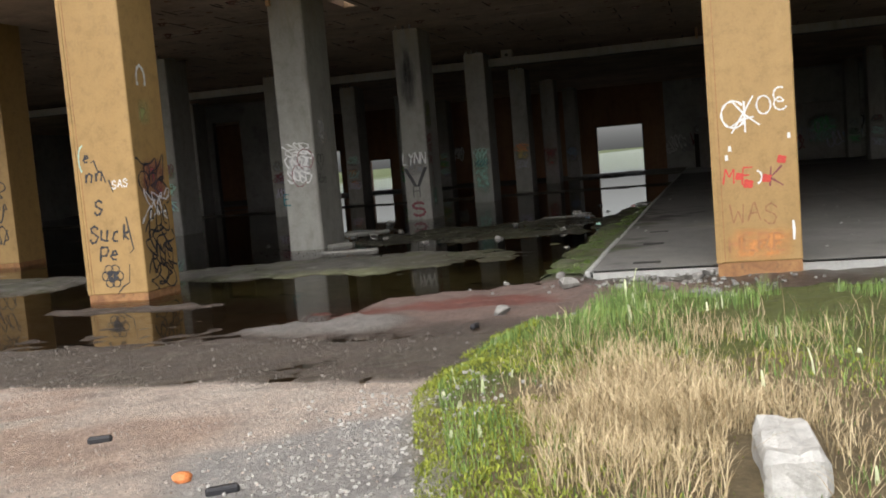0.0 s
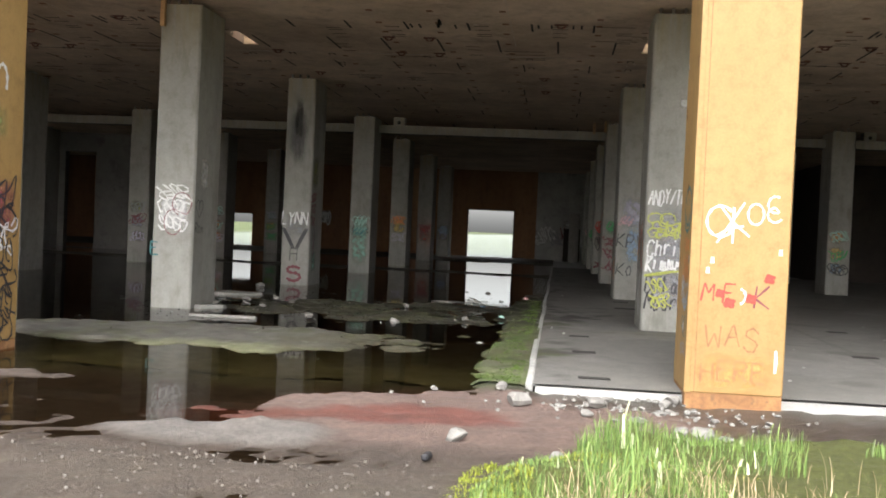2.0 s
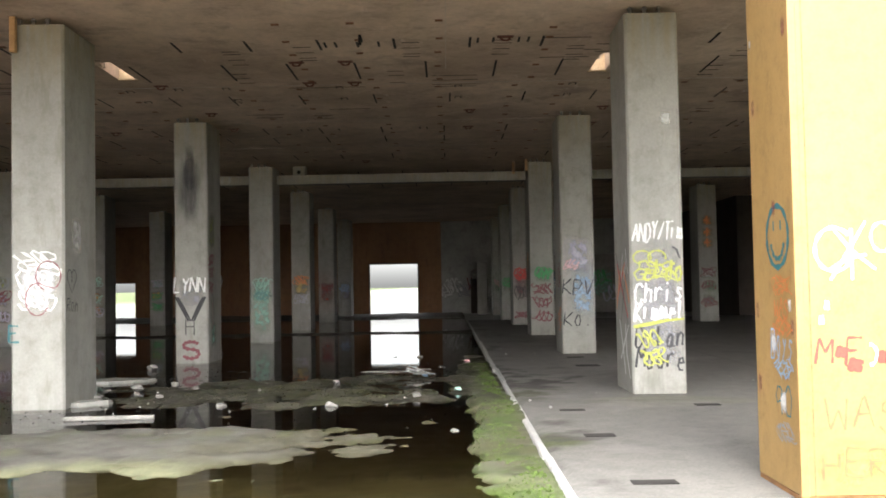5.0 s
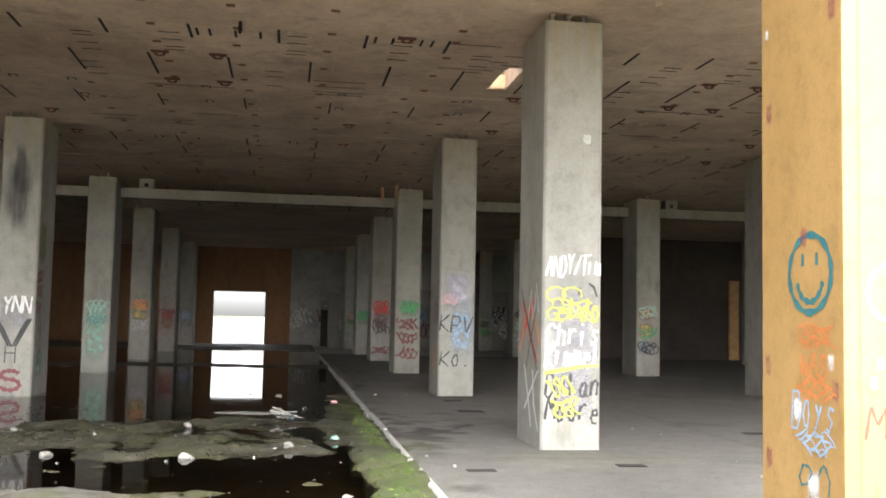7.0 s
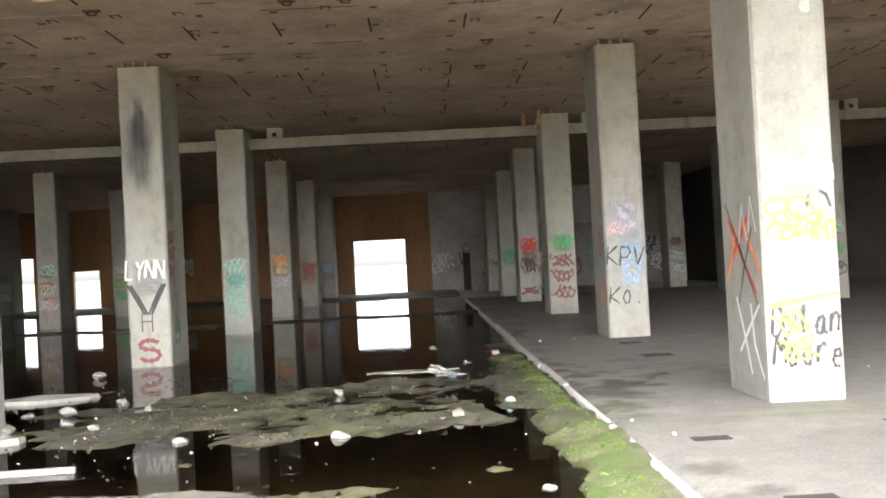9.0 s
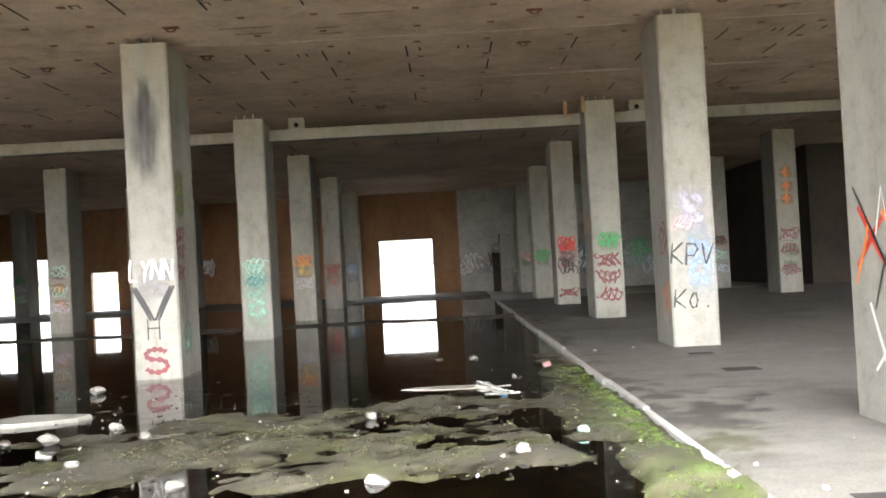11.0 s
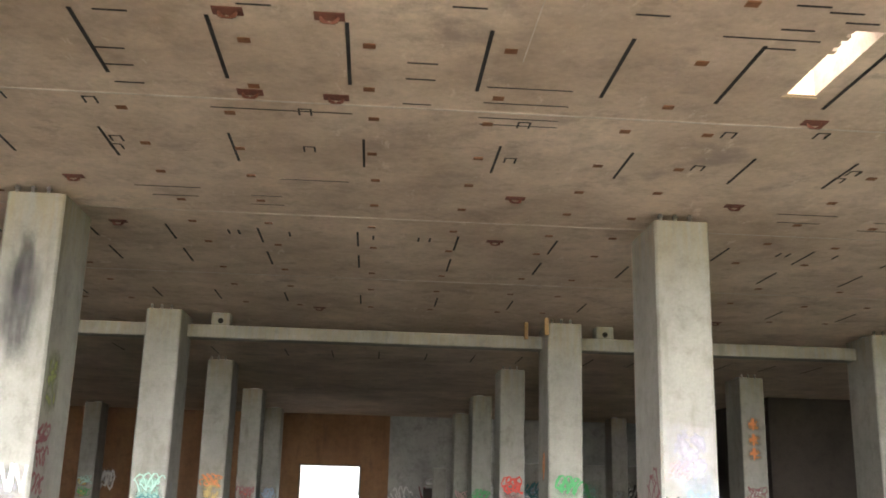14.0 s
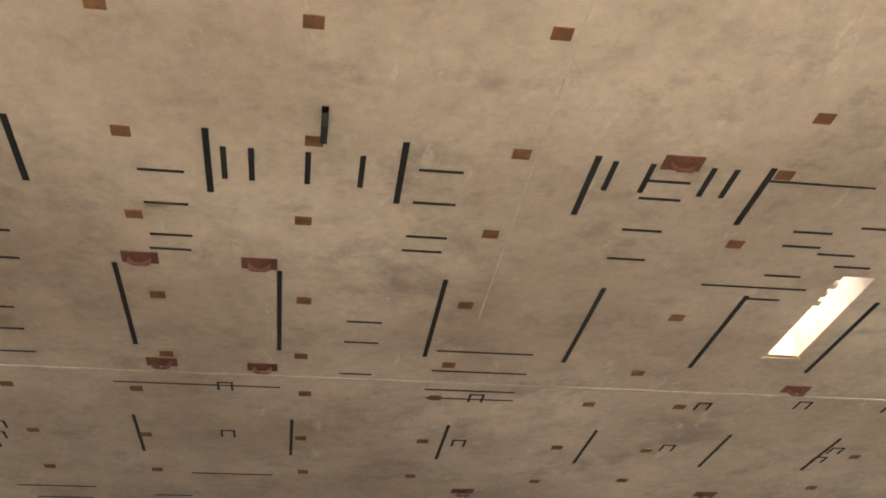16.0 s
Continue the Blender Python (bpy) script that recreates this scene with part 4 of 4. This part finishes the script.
lettering(Y, G("front", -0.07, 1.08), "E", 0.24, INK["red"], 0.003)
lettering(Y, G("front", 0.24, 1.05), "K", 0.3, INK["maroon"], 0.003)
for u, z, w in ((-0.17, 1.08, 0.11), (-0.08, 0.99, 0.13), (0.12, 1.04, 0.12), (0.29, 1.24, 0.12)):
    ribbon(Y, G("front", u, z, 0.006), arc(0, 0, w * 0.25, w * 0.2, 0, 360, 14), w * 0.5, INK["red"])
ribbon(Y, G("front", 0.02, 1.06, 0.006), arc(0, 0, 0.05, 0.07, -90, 90, 12), 0.025, INK["white"])
lettering(Y, G("front", -0.02, 0.66), "WAS", 0.3, INK["brown"], 0.001, 0.05)
lettering(Y, G("front", 0.0, 0.32, 0.006), "HERE", 0.26, INK["brown"], 0.0, 0.0)
overspray(Y, G("front", 0.0, 0.3, 0.0015), 0.85, 0.45, HAZE["orange"], 120)
ribbon(Y, G("front", 0.38, 0.45), [(0, 0.1), (0.005, 0), (0, -0.12)], 0.03, INK["white"])
for u, z in ((0.38, 1.5), (-0.26, 1.4), (-0.3, 1.3)):
    ribbon(Y, G("front", u, z), [(0, 0.03), (0, -0.03)], 0.035, INK["white"])
SU = 0.115
ribbon(Y, G("west", SU, 1.89), arc(0, 0, 0.225, 0.22, 0, 364, 36), 0.045, INK["teal"])
for u in (-0.075, 0.075):
    ribbon(Y, G("west", SU + u, 1.97), [(0, 0.035), (0, -0.035)], 0.03, INK["teal"])
ribbon(Y, G("west", SU, 1.88), arc(0, 0, 0.14, 0.15, 195, 345, 20), 0.04, INK["teal"])
for k, (s, z, ink, sz) in enumerate((("WAS", 1.38, "peach", 0.17), ("Boys", 1.12, "blue", 0.28), ("90", 0.72, "teal", 0.28))):
    lettering(Y, G("west", SU + 0.04, z), s, sz, INK[ink], 0.0, 0.15, 0.5)
for k, (z, ink) in enumerate(((1.54, "peach"), (1.25, "peach"), (0.95, "blue"), (0.5, "grey"))):
    scribble(Y, G("west", SU + 0.06, z, 0.004), 0.4, 0.16, 0.014, INK[ink], 400 + k, 4)
for u, z, w in ((-0.02, 1.12, 0.1), (0.15, 0.7, 0.12), (0.33, 1.4, 0.06), (-0.38, 3.4, 0.05)):
    overspray(Y, G("west", u, z, 0.004), w * 1.3, w * 1.8, HAZE["white"], int(z * 50))
for u, z in ((-0.35, 2.9), (-0.37, 1.35), (-0.36, 0.8), (0.36, 3.35), (0.37, 1.25), (0.05, 2.1)):
    overspray(Y, G("west", u, z, 0.004), 0.09, 0.16, HAZE["maroon"], int(z * 70))

Y = yellow[1]


def G2(face, u, v, lift=0.003):
    return on_face(face, u, v, lift, 0.465, 0.85)


for k, (s, z, u, sz) in enumerate((("e", 2.0, -0.25, 0.2), ("nn", 1.75, -0.15, 0.25), ("S", 1.28, -0.15, 0.26), ("Suck", 0.95, 0.0, 0.3), ("Pe", 0.66, -0.05, 0.27))):
    lettering(Y, G2("front", u, z), s, sz, INK["black"], 0.013, 0.25)
ribbon(Y, G2("front", -0.05, 1.7), [(-0.15 + 0.05 * i, 0.25 - 0.07 * i + (0.06 if i % 2 else -0.04)) for i in range(7)], 0.025, INK["black"])
for a in range(0, 360, 60):
    ribbon(Y, G2("front", -0.05 + 0.1 * math.cos(radians(a)), 0.35 + 0.1 * math.sin(radians(a)), 0.003 + a * 1e-5), arc(0, 0, 0.065, 0.065, 0, 360, 14), 0.02, INK["black"])
ribbon(Y, G2("front", -0.05, 0.35, 0.007), arc(0, 0, 0.05, 0.05, 0, 360, 12), 0.09, INK["black"])
ribbon(Y, G2("front", 0.1, 0.2), [(-0.1, -0.1), (0.0, 0.0), (0.1, 0.05), (0.13, 0.3)], 0.02, INK["black"])
ribbon(Y, G2("front", 0.2, 0.95), [(0.05, 0.2), (0.08, 0.0), (0.12, -0.25), (0.05, -0.3)], 0.025, INK["black"])
ribbon(Y, G2("front", -0.38, 1.95), arc(0.08, 0, 0.08, 0.2, 90, 230), 0.025, INK["mint"])
lettering(Y, G2("front", 0.22, 1.6), "SAS", 0.14, INK["white"], 0.001, 0.1, 0.3)
ribbon(Y, G2("east", -0.05, 3.0), arc(0, 0, 0.1, 0.18, -30, 210), 0.05, INK["white"])
overspray(Y, G2("east", -0.05, 2.55, 0.002), 0.35, 0.45, HAZE["lime"], 131)
overspray(Y, G2("east", 0.0, 1.6, 0.0015), 0.7, 0.7, HAZE["maroon"], 132)
for k in range(7):
    scribble(Y, G2("east", 0.0, 1.75 - 0.24 * k, 0.003 + 0.002 * k), 0.7, 0.5, 0.03, INK["white" if k == 2 else "black"], 140 + k, 3)
for k, z in enumerate((1.7, 1.2, 0.7)):
    scribble(yellow[5], on_face("front", 0, z, 0.003, 0.465, 1.0), 0.7, 0.5, 0.04, INK["black"], 150 + k, 3)

for k in range(12):                          # scrawls along the partition and the grey back wall
    ink = ("blue", "mint", "black", "white", "teal", "maroon", "grey", "green", "lilac", "blue", "black", "white")[k]
    scribble(low, pose(0.4 + 0.75 * k, 47.99 - 0.002 * k, 1.5 + 0.5 * math.sin(k * 2.1), 90), 1.1, 1.0, 0.09, INK[ink], 160 + k, 3)
for k in range(4):
    overspray(low, pose(1.0 + 2.3 * k, 47.985, 1.6, 90), 2.4, 2.2, HAZE[("white", "blue", "mint", "white")[k]], 170 + k)
wg = bpy.data.objects["wall_grey"]
for k in range(5):
    scribble(wg, pose(-3.0 + 0.55 * k, BACK - 0.006 - 0.002 * k, 1.3 + 0.35 * (k % 2), 90), 0.9, 0.9, 0.07, INK[("white", "white", "grey", "maroon", "white")[k]], 180 + k, 3)
overspray(wg, pose(-1.0, BACK - 0.004, 2.3, 90), 1.2, 0.5, HAZE["white"], 190)
wn_ = bpy.data.objects["wall_north"]
scribble(wn_, pose(-16.4, BACK - 0.006, 2.0, 90), 0.9, 1.0, 0.1, INK["white"], 191, 3)
overspray(wn_, pose(-16.4, BACK - 0.004, 2.1, 90), 1.0, 1.0, HAZE["white"], 192)

# ---- rubble, litter and loose things ----
STONES = []
for k in range(7):
    bm = bmesh.new()
    bmesh.ops.create_icosphere(bm, subdivisions=2, radius=0.5)
    r = random.Random(200 + k)
    for _ in range(7):                       # broken faces
        d = Vector((r.gauss(0, 1), r.gauss(0, 1), r.gauss(0, 1))).normalized()
        cut = r.uniform(0.22, 0.4)
        for v in bm.verts:
            e = v.co.dot(d) - cut
            if e > 0:
                v.co -= d * e
    for v in bm.verts:
        v.co *= 1 + 0.10 * noise.noise(v.co * 5 + Vector((k, 0, 0)))
        v.co.z *= 0.8
    STONES.append(mesh_of("stone", bm, RUBBLE))


TX, TY = np.arange(-12, 10, 0.05), np.arange(-10, 20, 0.05)
TABLE = relief(*np.meshgrid(TX, TY)).tolist()


def level(x, y):
    """Height of the ground under a loose thing."""
    if x > -2.02 and y > 0.15:
        return SLAB_Z
    return TABLE[min(max(int((y + 10) / 0.05 + 0.5), 0), 599)][min(max(int((x + 12) / 0.05 + 0.5), 0), 439)]


def stone(x, y, s, k, name="stone", label="broken pale concrete lump lying on the wet ground", group="rubble lumps"):
    o = tagged(new(name, STONES[k % 7]), label, "rubble", group)
    o.matrix_basis = pose(x, y, level(x, y) + 0.22 * s, 0, 0, k * 47) @ Matrix.Diagonal((s, s * 0.85, s * 0.75, 1))
    return o


for k, (x, y, s) in enumerate([(-2.51, -2.93, 0.2), (-2.12, -1.14, 0.27), (-2.32, -0.34, 0.16), (-1.41, -0.62, 0.2), (-1.09, -1.58, 0.17), (-0.59, -1.83, 0.24), (-2.08, -3.57, 0.13), (-1.77, -3.3, 0.13), (-1.52, -1.42, 0.14),
                               (-0.73, -0.3, 0.15), (-0.75, -1.75, 0.16), (-0.4, -1.9, 0.14), (-1.75, -0.9, 0.14), (-0.62, 0.1, 0.2), (-1.3, -0.35, 0.13), (-4.55, 6.84, 0.22), (-6.12, 7.09, 0.18), (-8.09, 7.75, 0.25), (-7.74, 8.6, 0.22),
                               (-2.9, 4.27, 0.13), (-4.83, 10.0, 0.18), (-9.02, 13.78, 0.26), (-3.09, 13.29, 0.15), (-3.59, 16.22, 0.18), (-4.17, 16.38, 0.14), (-8.3, 8.3, 0.3), (-8.55, 9.6, 0.2), (-7.6, 10.3, 0.22), (-8.0, 9.4, 0.25), (-7.1, 9.6, 0.14), (-3.4, 7.6, 0.16), (-7.2, 7.9, 0.13)]):
    stone(0.98 * x, 0.95 * y, s, k)
r = random.Random(5)
for k in range(48):
    stone(r.gauss(-1.1, 0.5), r.gauss(-0.65, 0.3), r.uniform(0.04, 0.1), k)


def chips(name, count, spread, size, material, label, seed, zup=0.0):
    """Many tiny angular bits strewn over the ground as one stuff."""
    r = random.Random(seed)
    vs, fs = [], []
    for _ in range(count):
        x, y = spread(r)
        s = size * r.uniform(0.35, 1.3)
        z = max(level(x, y), -0.004) + zup
        o, a = len(vs), r.uniform(0, 6.28)
        for q in range(4):
            vs.append((x + s * math.cos(a + q * 1.57) * r.uniform(0.5, 1), y + s * math.sin(a + q * 1.57) * r.uniform(0.5, 1), z - 0.005))
        for q in range(3):
            vs.append((x + 0.6 * s * math.cos(a + q * 2.1), y + 0.6 * s * math.sin(a + q * 2.1), z + s * r.uniform(0.3, 0.8)))
        fs += [(o, o + 1, o + 4), (o + 1, o + 2, o + 5, o + 4), (o + 2, o + 3, o + 6, o + 5), (o + 3, o, o + 4, o + 6), (o + 4, o + 5, o + 6)]
    me = bpy.data.meshes.new(name)
    me.from_pydata(vs, [], fs)
    me.materials.append(material)
    return tagged(new(name, me), label, "litter", "", "stuff")


chips("litter", 95, lambda r: (r.uniform(-9.5, -2.15), 6 + 9 * r.random() ** 1.3), 0.024, WHITE, "white bits of litter and rubble strewn over the mud", 7)
chips("gravel", 3200, lambda r: (r.uniform(-9, -1.8), r.uniform(-8.9, -5.05)), 0.011, surface("pale_gravel", (0.3, 0.25, 0.21), (0.52, 0.45, 0.4), None, 5, 40, 0.9, 0.4), "loose pale gravel on the bare ground", 8)
chips("grit", 1100, lambda r: (r.uniform(-9, -2.2), r.uniform(-5.3, -3.4)), 0.014, surface("wet_grit", (0.10, 0.085, 0.075), (0.19, 0.165, 0.145), None, 5, 40, 0.5, 0.3), "dark wet grit on the shallow puddle edge", 9)
chips("crumbs", 90, lambda r: (r.gauss(-1.1, 0.8), r.gauss(-0.7, 0.4)), 0.03, RUBBLE, "crumbled concrete at the slab's edge", 10)
chips("slab_litter", 40, lambda r: (r.uniform(-1.9, 7), r.uniform(1, 20)), 0.03, WHITE, "white crumbs on the raised slab", 12)
chips("dark_gravel", 900, lambda r: (r.gauss(-2.3, 0.35), r.uniform(-8.6, -5.6)), 0.018, surface("grey_gravel", (0.25, 0.24, 0.22), (0.5, 0.48, 0.45), None, 5, 40, 0.9, 0.4), "grey gravel along the moss", 13)


def broken_slab(x, y, w, d, h, rz, label):
    bm = bmesh.new()
    n = 10
    r = random.Random(int(x * 100))
    p = [(w / 2 * math.cos(6.283 * i / n) * r.uniform(0.8, 1.1), d / 2 * math.sin(6.283 * i / n) * r.uniform(0.8, 1.1)) for i in range(n)]
    lo, hi = [bm.verts.new((*q, 0)) for q in p], [bm.verts.new((q[0] * 0.95, q[1] * 0.93, h * r.uniform(0.85, 1.1))) for q in p]
    for i in range(n):
        bm.faces.new((lo[i], lo[(i + 1) % n], hi[(i + 1) % n], hi[i]))
    bm.faces.new(hi)
    bm.faces.new(lo[::-1])
    o = thing("broken_slab", bm, COLUMN, label, "rubble", "broken slabs")
    o.matrix_basis = pose(x, y, max(level(x, y), -0.02) - 0.005, 0, 0, rz)


broken_slab(-8.6, 10.55, 1.4, 0.7, 0.08, 12, "large flat piece of broken concrete by a column")
broken_slab(-3.9, 11.7, 1.3, 0.4, 0.035, -4, "flat pale board of debris in the mud")
broken_slab(-8.0, 7.1, 0.8, 0.45, 0.09, 30, "broken concrete piece beside the column foot")
bm = boxed(-0.55, 0.55, -0.03, 0.03, 0, 0.05, bevel=0.008)
thing("plank", bm, RUBBLE, "thin pale timber plank lying in the mud", "plank").matrix_basis = pose(-7.1, 5.5, 0.0, 0, 0, 4)
tr_ = tagged(new("trash_heap"), "crumpled white plastic and sticks in the mud", "litter")
tr_.matrix_basis = pose(-3.4, 10.6, 0.0)
for k in range(9):
    a = k * 0.7
    q = part("strip", boxed(-0.2, 0.2, -0.025, 0.025, 0, 0.02, bevel=0.005), WHITE, tr_)
    q.matrix_basis = pose(0.08 * math.cos(a * 3), 0.08 * math.sin(a * 2), 0.04 + 0.012 * k, 0, 14 * math.sin(k), 40 * k)
for x, y, s, ink in ((-2.49, 13.7, 0.07, "pink"), (-3.3, 10.75, 0.06, "blue"), (-2.75, 8.0, 0.06, "mint"), (-3.1, -7.45, 0.05, "orange")):
    bm = bmesh.new()
    bmesh.ops.create_icosphere(bm, subdivisions=2, radius=s)
    for v in bm.verts:
        v.co *= 1 + 0.3 * noise.noise(v.co * 22)
        v.co.z *= 0.6
    thing("litter_scrap", bm, INK[ink], "crumpled coloured scrap of litter on the ground", "litter", "coloured scraps").matrix_basis = pose(x, y, max(level(x, y), 0) + 0.4 * s)
for x, y, ln, rz in ((-4.05, -6.75, 0.14, 25), (-2.8, -7.6, 0.16, 35), (-2.6, -3.3, 0.12, 80)):
    thing("charred_stick", boxed(-ln / 2, ln / 2, -0.025, 0.025, 0, 0.045, bevel=0.012), INK["black"], "charred piece of wood on the pale gravel", "stick", "charred sticks").matrix_basis = pose(x, y, level(x, y) - 0.005, 0, 0, rz)
bm = boxed(-0.2, 0.2, -0.38, 0.38, -0.1, 0.22, bevel=0.05)
bmesh.ops.subdivide_edges(bm, edges=bm.edges[:], cuts=3, use_grid_fill=True)
for v in bm.verts:
    v.co += 0.04 * Vector((noise.noise(v.co * 7), noise.noise(v.co * 7 + Vector((9, 0, 0))), noise.noise(v.co * 6 + Vector((0, 9, 0))) - 0.3 * (abs(v.co.y + 0.12) < 0.1)))
thing("concrete_block", bm, surface("bleached_concrete", (0.42, 0.41, 0.39), (0.66, 0.65, 0.62), (0.2, 0.2, 0.13), 3, 45, 0.95, 1.0), "weathered white concrete block sunk in dry grass", "concrete block").matrix_basis = pose(-0.27, -7.62, level(-0.27, -7.62) - 0.05, 0, 0, 4) @ Matrix.Diagonal((0.6, 0.75, 0.85, 1))
for x, y, z0, z1 in ((-8.76, 6.58, 4.88, 5.37), (-0.44, 22.78, 5.0, 5.37), (-0.78, 23.4, 5.0, 5.37)):
    thing("timber_wedge", boxed(x - 0.04, x + 0.04, y - 0.04, y + 0.04, z0, z1, bevel=0.006), TIMBER, "orange-brown timber batten hanging under the ceiling", "timber batten", "hanging battens")


# ---- grass and moss ----
def blades(name, count, spread, height, width, material, label, seed, lean=0.5):
    r = random.Random(seed)
    vs, fs = [], []
    for _ in range(count):
        p = spread(r)
        if p is None:
            continue
        x, y, k = p
        z = level(x, y) - 0.01
        a, h, w = r.uniform(0, 6.28), height * k * r.uniform(0.5, 1.25), width * r.uniform(0.6, 1.3)
        dx, dy, o, s = math.cos(a), math.sin(a), len(vs), lean * h * r.uniform(0.2, 1.2)
        px, py = -dy * w / 2, dx * w / 2
        for f, b_ in ((0, 0), (0.55, 0.25), (0.9, 0.7)):
            q = 1 - 0.6 * f
            vs += [(x + dx * s * b_ - px * q, y + dy * s * b_ - py * q, z + h * f), (x + dx * s * b_ + px * q, y + dy * s * b_ + py * q, z + h * f)]
        vs.append((x + dx * s, y + dy * s, z + h * 0.97))
        fs += [(o, o + 1, o + 3, o + 2), (o + 2, o + 3, o + 5, o + 4), (o + 4, o + 5, o + 6)]
    me = bpy.data.meshes.new(name)
    me.from_pydata(vs, [], fs)
    me.materials.append(material)
    return tagged(new(name, me), label, "grass", "", "stuff")


EDGE = grass_edge(np.arange(-10, 1, 0.02) / 0.95).tolist()


def edge_of(y):
    return EDGE[min(max(int((y + 10) / 0.02), 0), 549)]


def fn(x, y, s, seed):
    return noise.noise(Vector((x * s, y * s, seed + 0.37))) * 1.4


def green_at(r):
    y = r.uniform(-8.6, -1.7)
    x = edge_of(y) + 0.1 + 8.5 * r.random() ** 1.6
    if x > 8:
        return None
    straw = math.exp(-(((x + 0.75) / 0.95) ** 2 + ((y + 6.9) / 1.4) ** 2))
    if r.random() < straw * 1.1 or fn(x, y, 0.9, 55.0) < -0.35:
        return None
    return x, y, (0.55 + 0.5 * fn(x, y, 1.3, 70.0)) * (1.25 if -5 < y < -2 and x > -1.6 else 0.55)


def straw_at(r):
    x, y = r.gauss(-0.8, 0.5), r.gauss(-6.9, 0.65)
    if r.random() < 0.12:
        x, y = r.gauss(-0.8, 0.7), r.gauss(-4.7, 0.3)
    if x < edge_of(y) + 0.5 or y < -9 or (abs(x + 0.3) < 0.2 and -8.3 < y < -7.1):
        return None
    return x, y, 0.75 + 0.7 * fn(x, y, 2.2, 20.0)


def moss_at(r):
    y = r.uniform(-8.6, -3.2)
    x = edge_of(y) + abs(r.gauss(0.25, 0.45)) - 0.08
    if r.random() < 0.35:
        x, y = r.uniform(-2.2, 6.0), r.gauss(-5.6, 0.5)
    return (x, y, 0.7 + 0.6 * abs(fn(x, y, 2.0, 33.0))) if fn(x, y, 1.6, 44.0) > -0.3 else None


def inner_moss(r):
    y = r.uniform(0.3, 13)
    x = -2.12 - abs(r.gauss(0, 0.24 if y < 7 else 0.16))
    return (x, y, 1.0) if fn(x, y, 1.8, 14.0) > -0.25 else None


blades("green_grass", 26000, green_at, 0.23, 0.007, GREEN, "lush green grass with seed heads at the verge", 21)
blades("dry_grass", 9000, straw_at, 0.18, 0.005, STRAW, "dry straw-coloured grass tufts", 22, 1.1)
blades("moss", 34000, moss_at, 0.032, 0.010, MOSS, "bright yellow-green moss on the verge's edge", 23, 0.9)
blades("moss_strip", 20000, inner_moss, 0.016, 0.012, SHADEMOSS, "green moss along the kerb of the slab", 24, 1.0)
blades("flower_heads", 260, green_at, 0.30, 0.03, leafy("pale_seed", (0.4, 0.45, 0.25), (0.7, 0.72, 0.5)), "pale seed heads among the grass", 25, 0.3)


def algae_at(r):
    x, y = r.gauss(-5.0, 1.7), r.gauss(8.9, 1.3)
    return (x, y, 0.8 + 0.5 * fn(x, y, 2.0, 9.0)) if x < -2.2 and level(x, y) > -0.004 and fn(x, y, 1.1, 3.0) > -0.2 else None


def puddle_weed(r):
    x, y = r.gauss(-5.5, 2.0), r.gauss(5.0, 1.6)
    return (x, y, 0.8) if x < -2.2 and -0.002 < level(x, y) < 0.012 else None


SLIME = leafy("algae", (0.03, 0.032, 0.013), (0.085, 0.09, 0.035))
blades("algae", 24000, algae_at, 0.014, 0.03, SLIME, "matted olive algae on the muddy bank", 26, 1.6)
blades("algae_rim", 9000, puddle_weed, 0.010, 0.03, SLIME, "thin algae along the puddle's rim", 27, 1.6)
chips("mud_clods", 700, lambda r: (r.uniform(-9.5, -2.2), r.gauss(9.0, 2.2)), 0.022, surface("mud", (0.025, 0.022, 0.017), (0.05, 0.045, 0.034), None, 5, 40, 1.0, 0.4), "dark clods of mud and rotted leaves", 28)
